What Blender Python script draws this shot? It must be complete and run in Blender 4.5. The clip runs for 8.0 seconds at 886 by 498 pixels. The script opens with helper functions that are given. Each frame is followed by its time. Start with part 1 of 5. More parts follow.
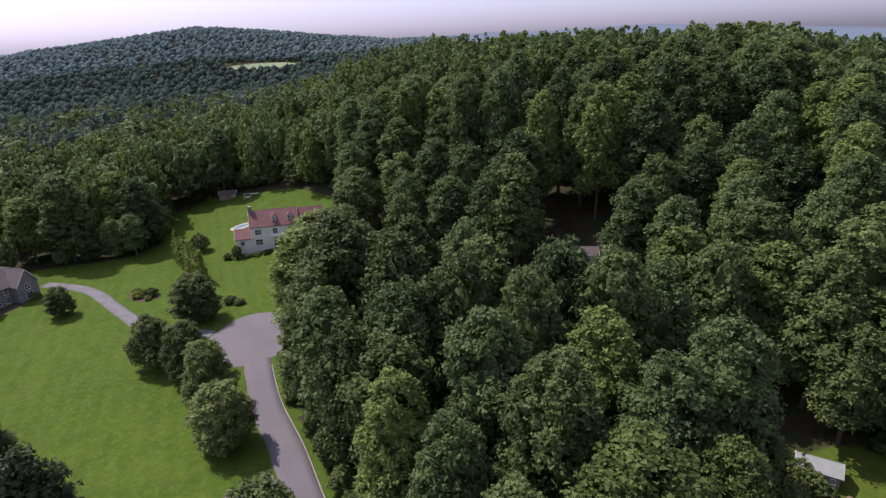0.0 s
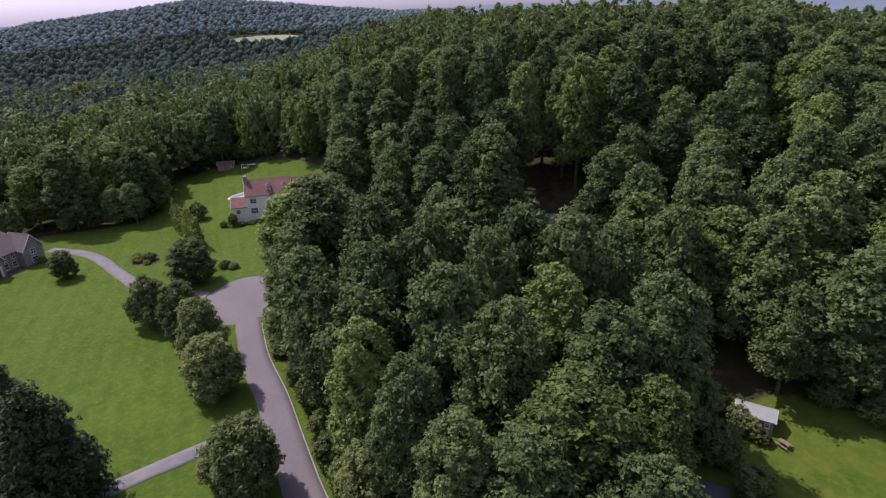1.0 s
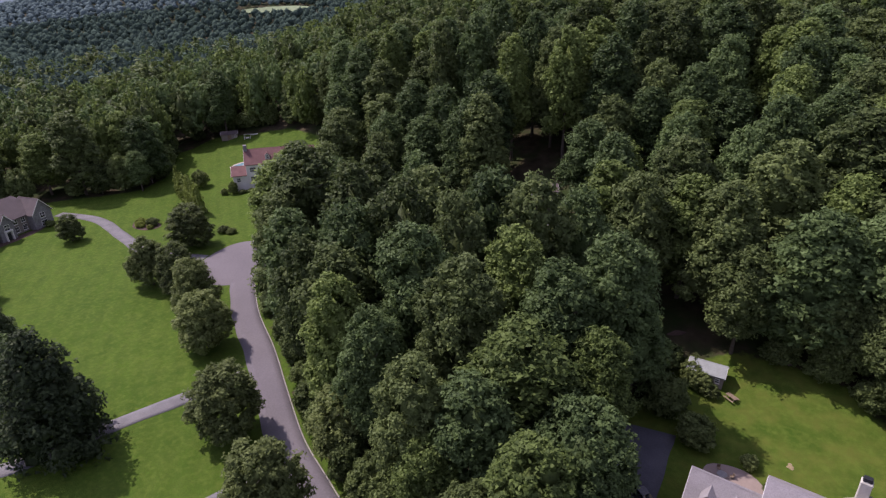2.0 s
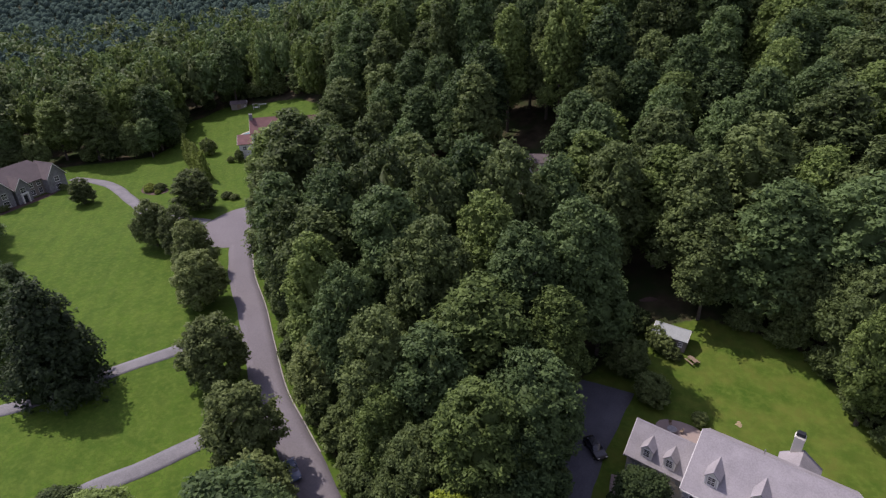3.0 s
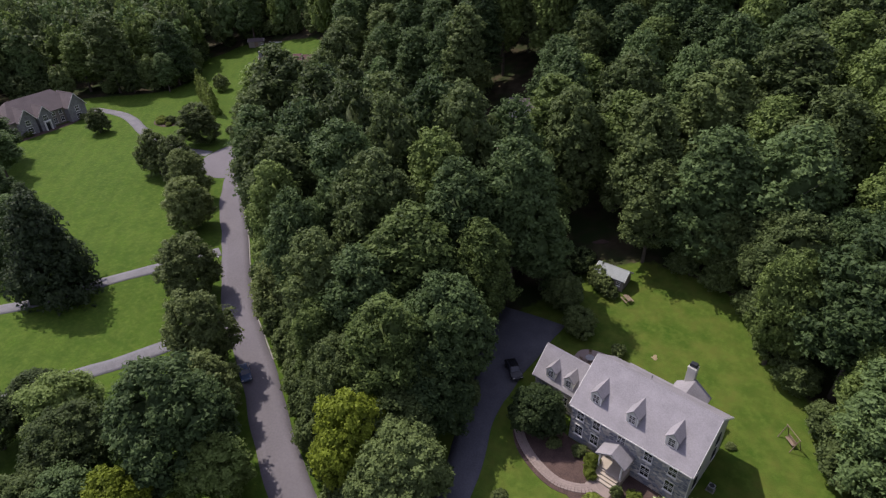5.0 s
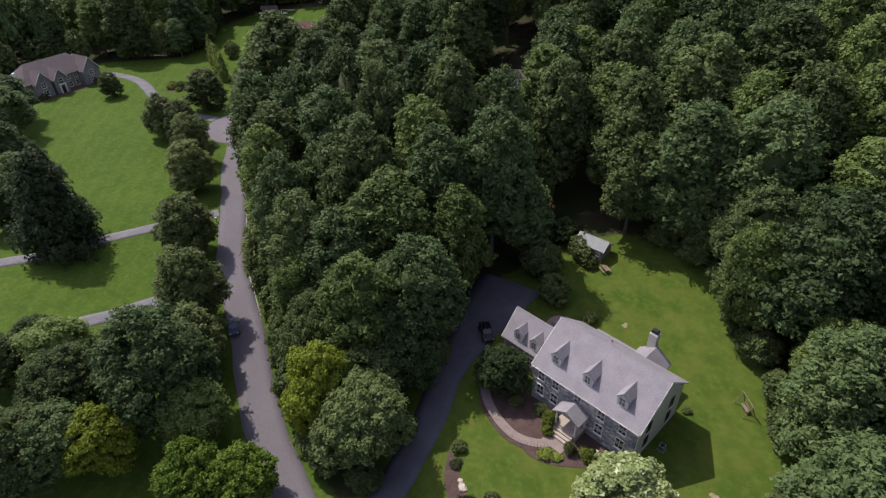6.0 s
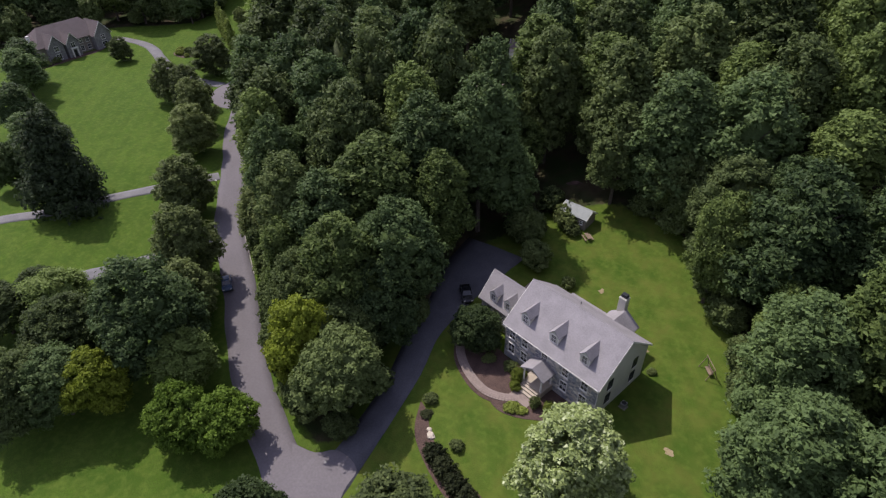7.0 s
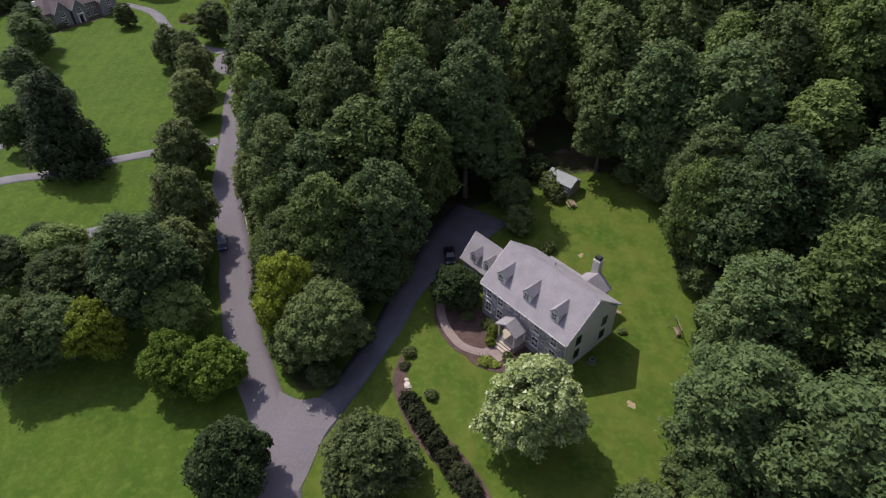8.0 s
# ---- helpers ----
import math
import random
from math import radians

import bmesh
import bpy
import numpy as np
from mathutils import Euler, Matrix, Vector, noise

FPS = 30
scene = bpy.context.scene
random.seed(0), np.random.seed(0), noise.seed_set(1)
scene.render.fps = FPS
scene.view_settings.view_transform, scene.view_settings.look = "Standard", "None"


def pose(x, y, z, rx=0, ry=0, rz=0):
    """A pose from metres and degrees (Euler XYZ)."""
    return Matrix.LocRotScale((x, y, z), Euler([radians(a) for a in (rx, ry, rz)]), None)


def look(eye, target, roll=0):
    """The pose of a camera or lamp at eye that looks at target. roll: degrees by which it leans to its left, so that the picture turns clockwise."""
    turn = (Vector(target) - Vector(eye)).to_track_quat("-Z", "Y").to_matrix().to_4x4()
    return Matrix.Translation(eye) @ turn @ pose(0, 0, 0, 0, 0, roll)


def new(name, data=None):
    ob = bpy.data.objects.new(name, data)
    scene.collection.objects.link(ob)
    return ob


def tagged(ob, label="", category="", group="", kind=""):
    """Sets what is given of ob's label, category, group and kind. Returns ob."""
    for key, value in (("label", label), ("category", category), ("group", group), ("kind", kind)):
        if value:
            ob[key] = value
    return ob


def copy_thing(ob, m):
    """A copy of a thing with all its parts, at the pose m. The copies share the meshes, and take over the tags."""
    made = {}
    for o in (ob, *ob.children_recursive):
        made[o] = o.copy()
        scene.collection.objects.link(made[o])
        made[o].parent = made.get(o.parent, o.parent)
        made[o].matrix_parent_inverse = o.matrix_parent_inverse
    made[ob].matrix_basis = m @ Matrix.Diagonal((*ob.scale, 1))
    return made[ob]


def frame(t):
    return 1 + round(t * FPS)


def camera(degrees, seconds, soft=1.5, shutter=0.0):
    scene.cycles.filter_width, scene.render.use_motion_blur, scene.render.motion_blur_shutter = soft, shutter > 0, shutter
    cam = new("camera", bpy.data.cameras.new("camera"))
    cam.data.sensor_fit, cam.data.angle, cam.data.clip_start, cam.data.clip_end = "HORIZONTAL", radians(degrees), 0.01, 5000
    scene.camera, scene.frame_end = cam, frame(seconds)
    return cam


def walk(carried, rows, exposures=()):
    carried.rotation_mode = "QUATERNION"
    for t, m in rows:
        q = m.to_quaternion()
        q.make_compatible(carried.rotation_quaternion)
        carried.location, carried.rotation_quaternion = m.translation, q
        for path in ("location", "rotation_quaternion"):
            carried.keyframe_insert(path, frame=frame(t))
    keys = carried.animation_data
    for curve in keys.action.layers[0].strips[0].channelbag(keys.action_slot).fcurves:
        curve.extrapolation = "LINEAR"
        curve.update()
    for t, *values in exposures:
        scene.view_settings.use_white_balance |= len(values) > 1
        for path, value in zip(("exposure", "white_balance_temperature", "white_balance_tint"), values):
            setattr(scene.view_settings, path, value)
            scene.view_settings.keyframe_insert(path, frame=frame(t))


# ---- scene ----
cam = camera(75.1, 8.0, soft=1.3)
PATH = [
    (0, (6.117, 1.973, 65.045), (5.037, 3.51, 64.358), -1.8),
    (0.5, (10.694, 0.644, 65.072), (9.614, 2.163, 64.346), -1.8),
    (1, (15.334, -0.371, 65.059), (14.252, 1.126, 64.294), -1.8),
    (1.5, (20.064, -1.005, 65.012), (18.974, 0.466, 64.208), -1.8),
    (3, (33.849, -0.319, 64.929), (32.715, 1.049, 64.011), -1.7),
    (3.5, (38.197, 0.69, 64.918), (37.047, 2.019, 63.964), -1.6),
    (4, (42.335, 1.958, 64.954), (41.175, 3.251, 63.962), -1.5),
    (4.5, (46.4, 3.326, 65.021), (45.23, 4.58, 63.992), -1.4),
    (6, (57.642, 7.012, 65.184), (56.445, 8.142, 64.048), -0.9),
    (6.5, (60.952, 7.818, 65.261), (59.752, 8.91, 64.09), -0.7),
    (7, (64.181, 8.586, 65.411), (62.983, 9.64, 64.205), -0.7),
    (7.5, (67.354, 9.063, 65.66), (66.162, 10.084, 64.42), -0.6),
    (8, (70.223, 9.279, 65.899), (69.042, 10.27, 64.625), -0.6),
]
walk(cam, [(t, look(eye, target, roll)) for t, eye, target, roll in PATH],
     [(0, 0.34, 6500, 21), (1.5, 0.31, 6500, 30), (3.5, 0.25, 6500, 19), (8, 0.2, 6500, 16)])

import itertools

# ---- world, sun, exposure ----
SUN_DIR = Vector((-0.72, -0.01, 1.0)).normalized()      # towards the sun
sun_data = bpy.data.lights.new("sun", "SUN")
sun_data.energy, sun_data.angle, sun_data.color = 3.85, radians(0.53), (1.0, 0.95, 0.86)
sun_ob = new("sun", sun_data)
sun_ob.matrix_world = look((-200, 0, 300), Vector((-200, 0, 300)) - SUN_DIR)
world = bpy.data.worlds.new("world")
scene.world = world
world.use_nodes = True
wn = world.node_tree
wn.nodes.clear()
sky = wn.nodes.new("ShaderNodeTexSky")
sky.sky_type, sky.sun_disc = "NISHITA", False
sky.sun_elevation = math.asin(SUN_DIR.z)
sky.sun_rotation = math.atan2(SUN_DIR.x, SUN_DIR.y)
sky.altitude, sky.air_density, sky.dust_density, sky.ozone_density = 100, 1.0, 2.0, 2.5
bg = wn.nodes.new("ShaderNodeBackground")
bg.inputs["Strength"].default_value = 0.138
wout = wn.nodes.new("ShaderNodeOutputWorld")
haze = wn.nodes.new("ShaderNodeHueSaturation")
haze.inputs["Saturation"].default_value = 0.3
wn.links.new(sky.outputs[0], haze.inputs["Color"])
soft_tint = wn.nodes.new("ShaderNodeMix")
soft_tint.data_type, soft_tint.blend_type = "RGBA", "MULTIPLY"
soft_tint.inputs["Factor"].default_value = 1.0
soft_tint.inputs["B"].default_value = (0.96, 0.97, 1.26, 1)
wn.links.new(haze.outputs[0], soft_tint.inputs["A"])
wn.links.new(soft_tint.outputs["Result"], bg.inputs[0])
wn.links.new(bg.outputs[0], wout.inputs[0])

# ---- materials ----


def material(name, base, rough=0.8, vary=0.25, scale=1.0, fine=8.0, bump=0.0, bump_scale=20.0, metal=0.0,
             tint=None, island=0.0, random_ob=0.0, translucent=0.0, spec=0.3, coord="Object", spread=0.0):
    """A surface with variation at two scales, fine relief, and a shift from piece to piece."""
    m = bpy.data.materials.new(name)
    m.use_nodes = True
    nt = m.node_tree
    nt.nodes.clear()
    N, Lk = nt.nodes.new, nt.links.new
    out = N("ShaderNodeOutputMaterial")
    p = N("ShaderNodeBsdfPrincipled")
    p.inputs["Roughness"].default_value = rough
    p.inputs["Metallic"].default_value = metal
    p.inputs["Specular IOR Level"].default_value = spec
    tc = N("ShaderNodeTexCoord")
    src = tc.outputs[coord]
    big = N("ShaderNodeTexNoise")
    big.inputs["Scale"].default_value, big.inputs["Detail"].default_value = scale, 3
    Lk(src, big.inputs["Vector"])
    small = N("ShaderNodeTexNoise")
    small.inputs["Scale"].default_value, small.inputs["Detail"].default_value = fine, 2
    Lk(src, small.inputs["Vector"])
    add = N("ShaderNodeMath")
    add.operation = "ADD"
    Lk(big.outputs[0], add.inputs[0])
    Lk(small.outputs[0], add.inputs[1])
    value = add.outputs[0]
    if island:
        gi = N("ShaderNodeNewGeometry")
        ma = N("ShaderNodeMath")
        ma.operation = "MULTIPLY_ADD"
        Lk(gi.outputs["Random Per Island"], ma.inputs[0])
        ma.inputs[1].default_value = island
        Lk(value, ma.inputs[2])
        value = ma.outputs[0]
    if random_ob:
        oi = N("ShaderNodeObjectInfo")
        ma = N("ShaderNodeMath")
        ma.operation = "MULTIPLY_ADD"
        Lk(oi.outputs["Random"], ma.inputs[0])
        ma.inputs[1].default_value = random_ob
        Lk(value, ma.inputs[2])
        value = ma.outputs[0]
    top = 1.35 + island + random_ob
    ramp = N("ShaderNodeMapRange")
    ramp.inputs["From Min"].default_value, ramp.inputs["From Max"].default_value = 0.65 + spread, top - spread
    Lk(value, ramp.inputs["Value"])
    mix = N("ShaderNodeMix")
    mix.data_type = "RGBA"
    dark = [c * (1 - vary) for c in base]
    light = tint or [min(1, c * (1 + vary)) for c in base]
    mix.inputs["A"].default_value, mix.inputs["B"].default_value = (*dark, 1), (*light, 1)
    Lk(ramp.outputs[0], mix.inputs["Factor"])
    Lk(mix.outputs["Result"], p.inputs["Base Color"])
    if bump:
        bn = N("ShaderNodeTexNoise")
        bn.inputs["Scale"].default_value, bn.inputs["Detail"].default_value = bump_scale, 4
        Lk(src, bn.inputs["Vector"])
        b = N("ShaderNodeBump")
        b.inputs["Strength"].default_value, b.inputs["Distance"].default_value = bump, 0.1
        Lk(bn.outputs[0], b.inputs["Height"])
        Lk(b.outputs[0], p.inputs["Normal"])
    if translucent:
        tr = N("ShaderNodeBsdfTranslucent")
        Lk(mix.outputs["Result"], tr.inputs["Color"])
        ms = N("ShaderNodeMixShader")
        ms.inputs[0].default_value = translucent
        Lk(p.outputs[0], ms.inputs[1])
        Lk(tr.outputs[0], ms.inputs[2])
        Lk(ms.outputs[0], out.inputs[0])
    else:
        Lk(p.outputs[0], out.inputs[0])
    return m


def leaf(name, base, tint, rough=0.62, spec=0.14, tr=0.36):
    return material(name, base, rough, 0.5, 0.35, 2.5, tint=tint, island=0.6, random_ob=0.8, translucent=tr, spec=spec, spread=0.34)


LEAF_OAK = leaf("oak_leaves", (0.058, 0.094, 0.031), (0.182, 0.238, 0.08))
LEAF_ASH = leaf("ash_leaves", (0.053, 0.098, 0.035), (0.164, 0.239, 0.084))
LEAF_TULIP = leaf("tulip_tree_leaves", (0.068, 0.116, 0.03), (0.214, 0.288, 0.08))
LEAF_YELLOW = leaf("yellowish_leaves", (0.15, 0.205, 0.02), (0.31, 0.38, 0.045))
LEAF_MAPLE = leaf("bright_maple_leaves", (0.095, 0.18, 0.02), (0.2, 0.31, 0.045))
LEAF_OLIVE = leaf("olive_green_leaves", (0.09, 0.128, 0.046), (0.235, 0.29, 0.096))
LEAF_HOLLY = leaf("holly_leaves", (0.045, 0.078, 0.028), (0.1, 0.145, 0.05))
LEAF_DARK = leaf("dark_needles", (0.05, 0.08, 0.036), (0.118, 0.16, 0.07))
LEAF_PALE = leaf("pale_green_leaves", (0.026, 0.075, 0.012), (0.3, 0.37, 0.12), rough=0.4, spec=0.45, tr=0.2)
LEAF_BED = leaf("bright_shrub_leaves", (0.16, 0.22, 0.03), (0.33, 0.4, 0.08))
LEAF_HEDGE = leaf("arborvitae_leaves", (0.15, 0.21, 0.045), (0.28, 0.35, 0.085))
LEAF_BROWN = leaf("dark_reddish_leaves", (0.034, 0.048, 0.02), (0.075, 0.09, 0.038))
# paler, bluish leaf colours for far woods: distance haze is painted into the base
LEAF_FAR_HAZED = leaf("haze_tinted_distant_leaves", (0.085, 0.135, 0.105), (0.125, 0.18, 0.14), tr=0.15, spec=0.0)
LEAF_HAZE = leaf("haze_tinted_far_hill_leaves", (0.125, 0.18, 0.175), (0.15, 0.205, 0.2), tr=0.0, spec=0.0)
BARK = material("grey_brown_bark", (0.09, 0.075, 0.06), 0.9, 0.4, 1.5, 9, bump=0.6, bump_scale=9)
ASPHALT = material("worn_asphalt", (0.142, 0.13, 0.138), 0.9, 0.14, 0.12, 3.0, bump=0.15, bump_scale=30)
DRIVE = material("dark_asphalt_drive", (0.086, 0.087, 0.1), 0.85, 0.25, 0.3, 5.0, bump=0.15, bump_scale=30)
GRAVEL = material("pale_driveway_asphalt", (0.15, 0.146, 0.15), 0.9, 0.25, 0.4, 6.0, bump=0.2, bump_scale=25)
KERB = material("kerb_concrete", (0.26, 0.24, 0.21), 0.85, 0.2, 0.8, 7)
ROOF = material("weathered_cedar_shingles", (0.255, 0.24, 0.247), 0.85, 0.18, 0.5, 6.0, bump=0.5, bump_scale=14)
ROOF_RED = material("red_roof_shingles", (0.165, 0.085, 0.08), 0.85, 0.2, 0.6, 6, bump=0.4, bump_scale=12)
ROOF_BROWN = material("brown_grey_roof_shingles", (0.125, 0.102, 0.1), 0.85, 0.18, 0.5, 6, bump=0.4, bump_scale=12)
ROOF_TAN = material("pinkish_tan_shingles", (0.29, 0.235, 0.215), 0.85, 0.15, 0.6, 6, bump=0.4, bump_scale=12)
ROOF_PALE = material("pale_shed_shingles", (0.29, 0.31, 0.3), 0.85, 0.15, 0.8, 6, bump=0.4, bump_scale=12)
STUCCO = material("cream_stucco", (0.56, 0.55, 0.48), 0.9, 0.08, 0.6, 8, bump=0.2, bump_scale=30)
WHITE = material("white_trim_paint", (0.72, 0.7, 0.66), 0.6, 0.07, 0.8, 8)
SIDING = material("tan_siding", (0.22, 0.195, 0.165), 0.8, 0.12, 0.6, 7)
WOOD = material("weathered_wood", (0.2, 0.15, 0.105), 0.85, 0.3, 1.2, 10, bump=0.3)
SHUTTER = material("dark_shutter_paint", (0.02, 0.022, 0.026), 0.5, 0.3, 2, 12)
MULCH = material("brown_mulch", (0.085, 0.055, 0.046), 0.95, 0.35, 0.8, 7, bump=0.9, bump_scale=9)
SOIL = material("bare_soil_patch", (0.25, 0.2, 0.115), 0.95, 0.3, 0.8, 5, bump=0.4, bump_scale=10)
PAVER = material("brick_paver", (0.25, 0.2, 0.175), 0.9, 0.15, 1.0, 6, random_ob=0.6)
FLAG = material("pale_flagstone", (0.42, 0.36, 0.29), 0.85, 0.2, 1.0, 6, random_ob=0.5)
ROCK = material("pale_rock", (0.5, 0.44, 0.36), 0.9, 0.25, 1.5, 8, bump=0.5)
METAL = material("grey_metal", (0.3, 0.3, 0.3), 0.4, 0.2, 2, 9, metal=0.8)
RUBBER = material("black_rubber", (0.015, 0.015, 0.015), 0.8, 0.3, 3, 15)
CAR_BLACK = material("black_car_paint", (0.012, 0.013, 0.016), 0.2, 0.2, 2, 10, spec=0.6)
CAR_BLUE = material("blue_car_paint", (0.04, 0.07, 0.13), 0.2, 0.2, 2, 10, spec=0.6)
GREY_STONE = material("grey_house_stone", (0.21, 0.205, 0.205), 0.9, 0.35, 1.4, 5, bump=0.7, bump_scale=6)
HAY = material("mown_hay", (0.17, 0.22, 0.115), 0.9, 0.2, 0.05, 1.0)
POOL = material("pool_water", (0.16, 0.27, 0.31), 0.08, 0.15, 0.6, 4, spec=0.6)
# blue-grey base colour stands in for the haze over far land
DISTANCE = material("distant_woods_painted_haze", (0.13, 0.165, 0.205), 1.0, 0.1, 0.01, 0.08, spec=0.0)
GLASS = material("window_glass", (0.02, 0.024, 0.03), 0.06, 0.2, 1, 5, spec=0.8)


def stone_wall_material():
    """Rubble stone in greys, tans and near-whites, with recessed pale joints."""
    m = bpy.data.materials.new("fieldstone_wall")
    m.use_nodes = True
    nt = m.node_tree
    N, Lk = nt.nodes.new, nt.links.new
    p = nt.nodes["Principled BSDF"]
    p.inputs["Roughness"].default_value = 0.9
    tc = N("ShaderNodeTexCoord")
    mp = N("ShaderNodeMapping")
    mp.inputs["Scale"].default_value = (1.0, 1.0, 1.7)
    Lk(tc.outputs["Object"], mp.inputs[0])
    vo = N("ShaderNodeTexVoronoi")
    vo.inputs["Scale"].default_value = 1.7
    Lk(mp.outputs[0], vo.inputs["Vector"])
    hsv = N("ShaderNodeSeparateColor")
    Lk(vo.outputs["Color"], hsv.inputs[0])
    ramp = N("ShaderNodeValToRGB")
    e = ramp.color_ramp.elements
    e[0].position, e[0].color = 0.0, (0.13, 0.14, 0.17, 1)
    e[1].position, e[1].color = 1.0, (0.62, 0.58, 0.5, 1)
    a = e.new(0.45)
    a.color = (0.26, 0.27, 0.3, 1)
    b = e.new(0.75)
    b.color = (0.36, 0.33, 0.29, 1)
    Lk(hsv.outputs[0], ramp.inputs[0])
    ve = N("ShaderNodeTexVoronoi")
    ve.feature = "DISTANCE_TO_EDGE"
    ve.inputs["Scale"].default_value = 1.7
    Lk(mp.outputs[0], ve.inputs["Vector"])
    mr = N("ShaderNodeMapRange")
    mr.inputs["From Max"].default_value = 0.06
    Lk(ve.outputs[0], mr.inputs["Value"])
    mix = N("ShaderNodeMix")
    mix.data_type = "RGBA"
    mix.inputs["A"].default_value = (0.4, 0.38, 0.34, 1)
    Lk(ramp.outputs[0], mix.inputs["B"])
    Lk(mr.outputs[0], mix.inputs["Factor"])
    Lk(mix.outputs["Result"], p.inputs["Base Color"])
    bp = N("ShaderNodeBump")
    bp.inputs["Strength"].default_value, bp.inputs["Distance"].default_value = 0.8, 0.08
    Lk(mr.outputs[0], bp.inputs["Height"])
    Lk(bp.outputs[0], p.inputs["Normal"])
    return m


STONE = stone_wall_material()


def ground_material():
    """Mown grass where the plan has lawns, brown leaf litter and low growth under the woods."""
    m = bpy.data.materials.new("grass_and_woodland_floor")
    m.use_nodes = True
    nt = m.node_tree
    N, Lk = nt.nodes.new, nt.links.new
    p = nt.nodes["Principled BSDF"]
    p.inputs["Roughness"].default_value = 0.85
    p.inputs["Specular IOR Level"].default_value = 0.05
    tc = N("ShaderNodeTexCoord")

    def noise_tex(scale, detail=3):
        n = N("ShaderNodeTexNoise")
        n.inputs["Scale"].default_value, n.inputs["Detail"].default_value = scale, detail
        Lk(tc.outputs["Object"], n.inputs["Vector"])
        return n.outputs[0]

    def mix(fac, a, b):
        x = N("ShaderNodeMix")
        x.data_type = "RGBA"
        for key, v in (("A", a), ("B", b)):
            if isinstance(v, tuple):
                x.inputs[key].default_value = (*v, 1)
            else:
                Lk(v, x.inputs[key])
        Lk(fac, x.inputs["Factor"])
        return x.outputs["Result"]

    def span(v, lo, hi):
        r = N("ShaderNodeMapRange")
        r.inputs["From Min"].default_value, r.inputs["From Max"].default_value = lo, hi
        Lk(v, r.inputs["Value"])
        return r.outputs[0]

    # mowing stripes run with the lawn, faint
    mp = N("ShaderNodeMapping")
    mp.inputs["Rotation"].default_value = (0, 0, radians(-56))
    Lk(tc.outputs["Object"], mp.inputs[0])
    wave = N("ShaderNodeTexWave")
    wave.inputs["Scale"].default_value, wave.inputs["Distortion"].default_value = 0.085, 1.2
    wave.inputs["Detail"].default_value = 2
    Lk(mp.outputs[0], wave.inputs["Vector"])
    grass = mix(span(noise_tex(0.035, 4), 0.36, 0.66), (0.047, 0.106, 0.010), (0.082, 0.15, 0.017))
    worn = mix(span(noise_tex(0.11, 5), 0.52, 0.72), grass, (0.09, 0.138, 0.022))
    fine = mix(span(noise_tex(2.3, 4), 0.3, 0.75), worn, (0.052, 0.094, 0.012))
    fine = mix(span(noise_tex(0.3, 6), 0.4, 0.75), fine, (0.074, 0.116, 0.019))
    fine = mix(span(noise_tex(6.0, 4), 0.42, 0.72), fine, (0.05, 0.08, 0.014))
    dry = N("ShaderNodeAttribute")
    dry.attribute_name = "dry"
    dry_amount = N("ShaderNodeMath")
    dry_amount.operation = "MULTIPLY"
    Lk(dry.outputs["Fac"], dry_amount.inputs[0])
    Lk(span(noise_tex(0.45, 8), 0.24, 0.64), dry_amount.inputs[1])
    fine = mix(dry_amount.outputs[0], fine, (0.094, 0.116, 0.022))
    fine = mix(span(noise_tex(0.22, 8), 0.44, 0.68), fine, (0.046, 0.088, 0.012))
    fine = mix(span(noise_tex(1.1, 8), 0.46, 0.78), fine, (0.092, 0.134, 0.022))
    striped = N("ShaderNodeMix")
    striped.data_type = "RGBA"
    striped.blend_type = "MULTIPLY"
    striped.inputs["Factor"].default_value = 0.07
    Lk(fine, striped.inputs["A"])
    Lk(wave.outputs[0], striped.inputs["B"])
    litter = mix(span(noise_tex(0.35, 5), 0.35, 0.7), (0.03, 0.027, 0.016), (0.07, 0.056, 0.034))
    litter = mix(span(noise_tex(0.12, 4), 0.45, 0.62), litter, (0.03, 0.046, 0.015))
    at = N("ShaderNodeAttribute")
    at.attribute_name = "lawn"
    edge = N("ShaderNodeMath")
    edge.operation = "ADD"
    Lk(at.outputs["Fac"], edge.inputs[0])
    wob = N("ShaderNodeMath")
    wob.operation = "MULTIPLY_ADD"
    Lk(noise_tex(0.9, 4), wob.inputs[0])
    wob.inputs[1].default_value, wob.inputs[2].default_value = 0.6, -0.3
    Lk(wob.outputs[0], edge.inputs[1])
    Lk(mix(span(edge.outputs[0], 0.4, 0.6), litter, striped.outputs["Result"]), p.inputs["Base Color"])
    bp = N("ShaderNodeBump")
    bp.inputs["Strength"].default_value, bp.inputs["Distance"].default_value = 0.5, 0.15
    Lk(noise_tex(5.0, 4), bp.inputs["Height"])
    Lk(bp.outputs[0], p.inputs["Normal"])
    return m


GROUND = ground_material()

# ---- the lie of the land and the plan ----


def smooth(a, b, v):
    u = np.clip((v - a) / (b - a), 0, 1)
    return u * u * (3 - 2 * u)


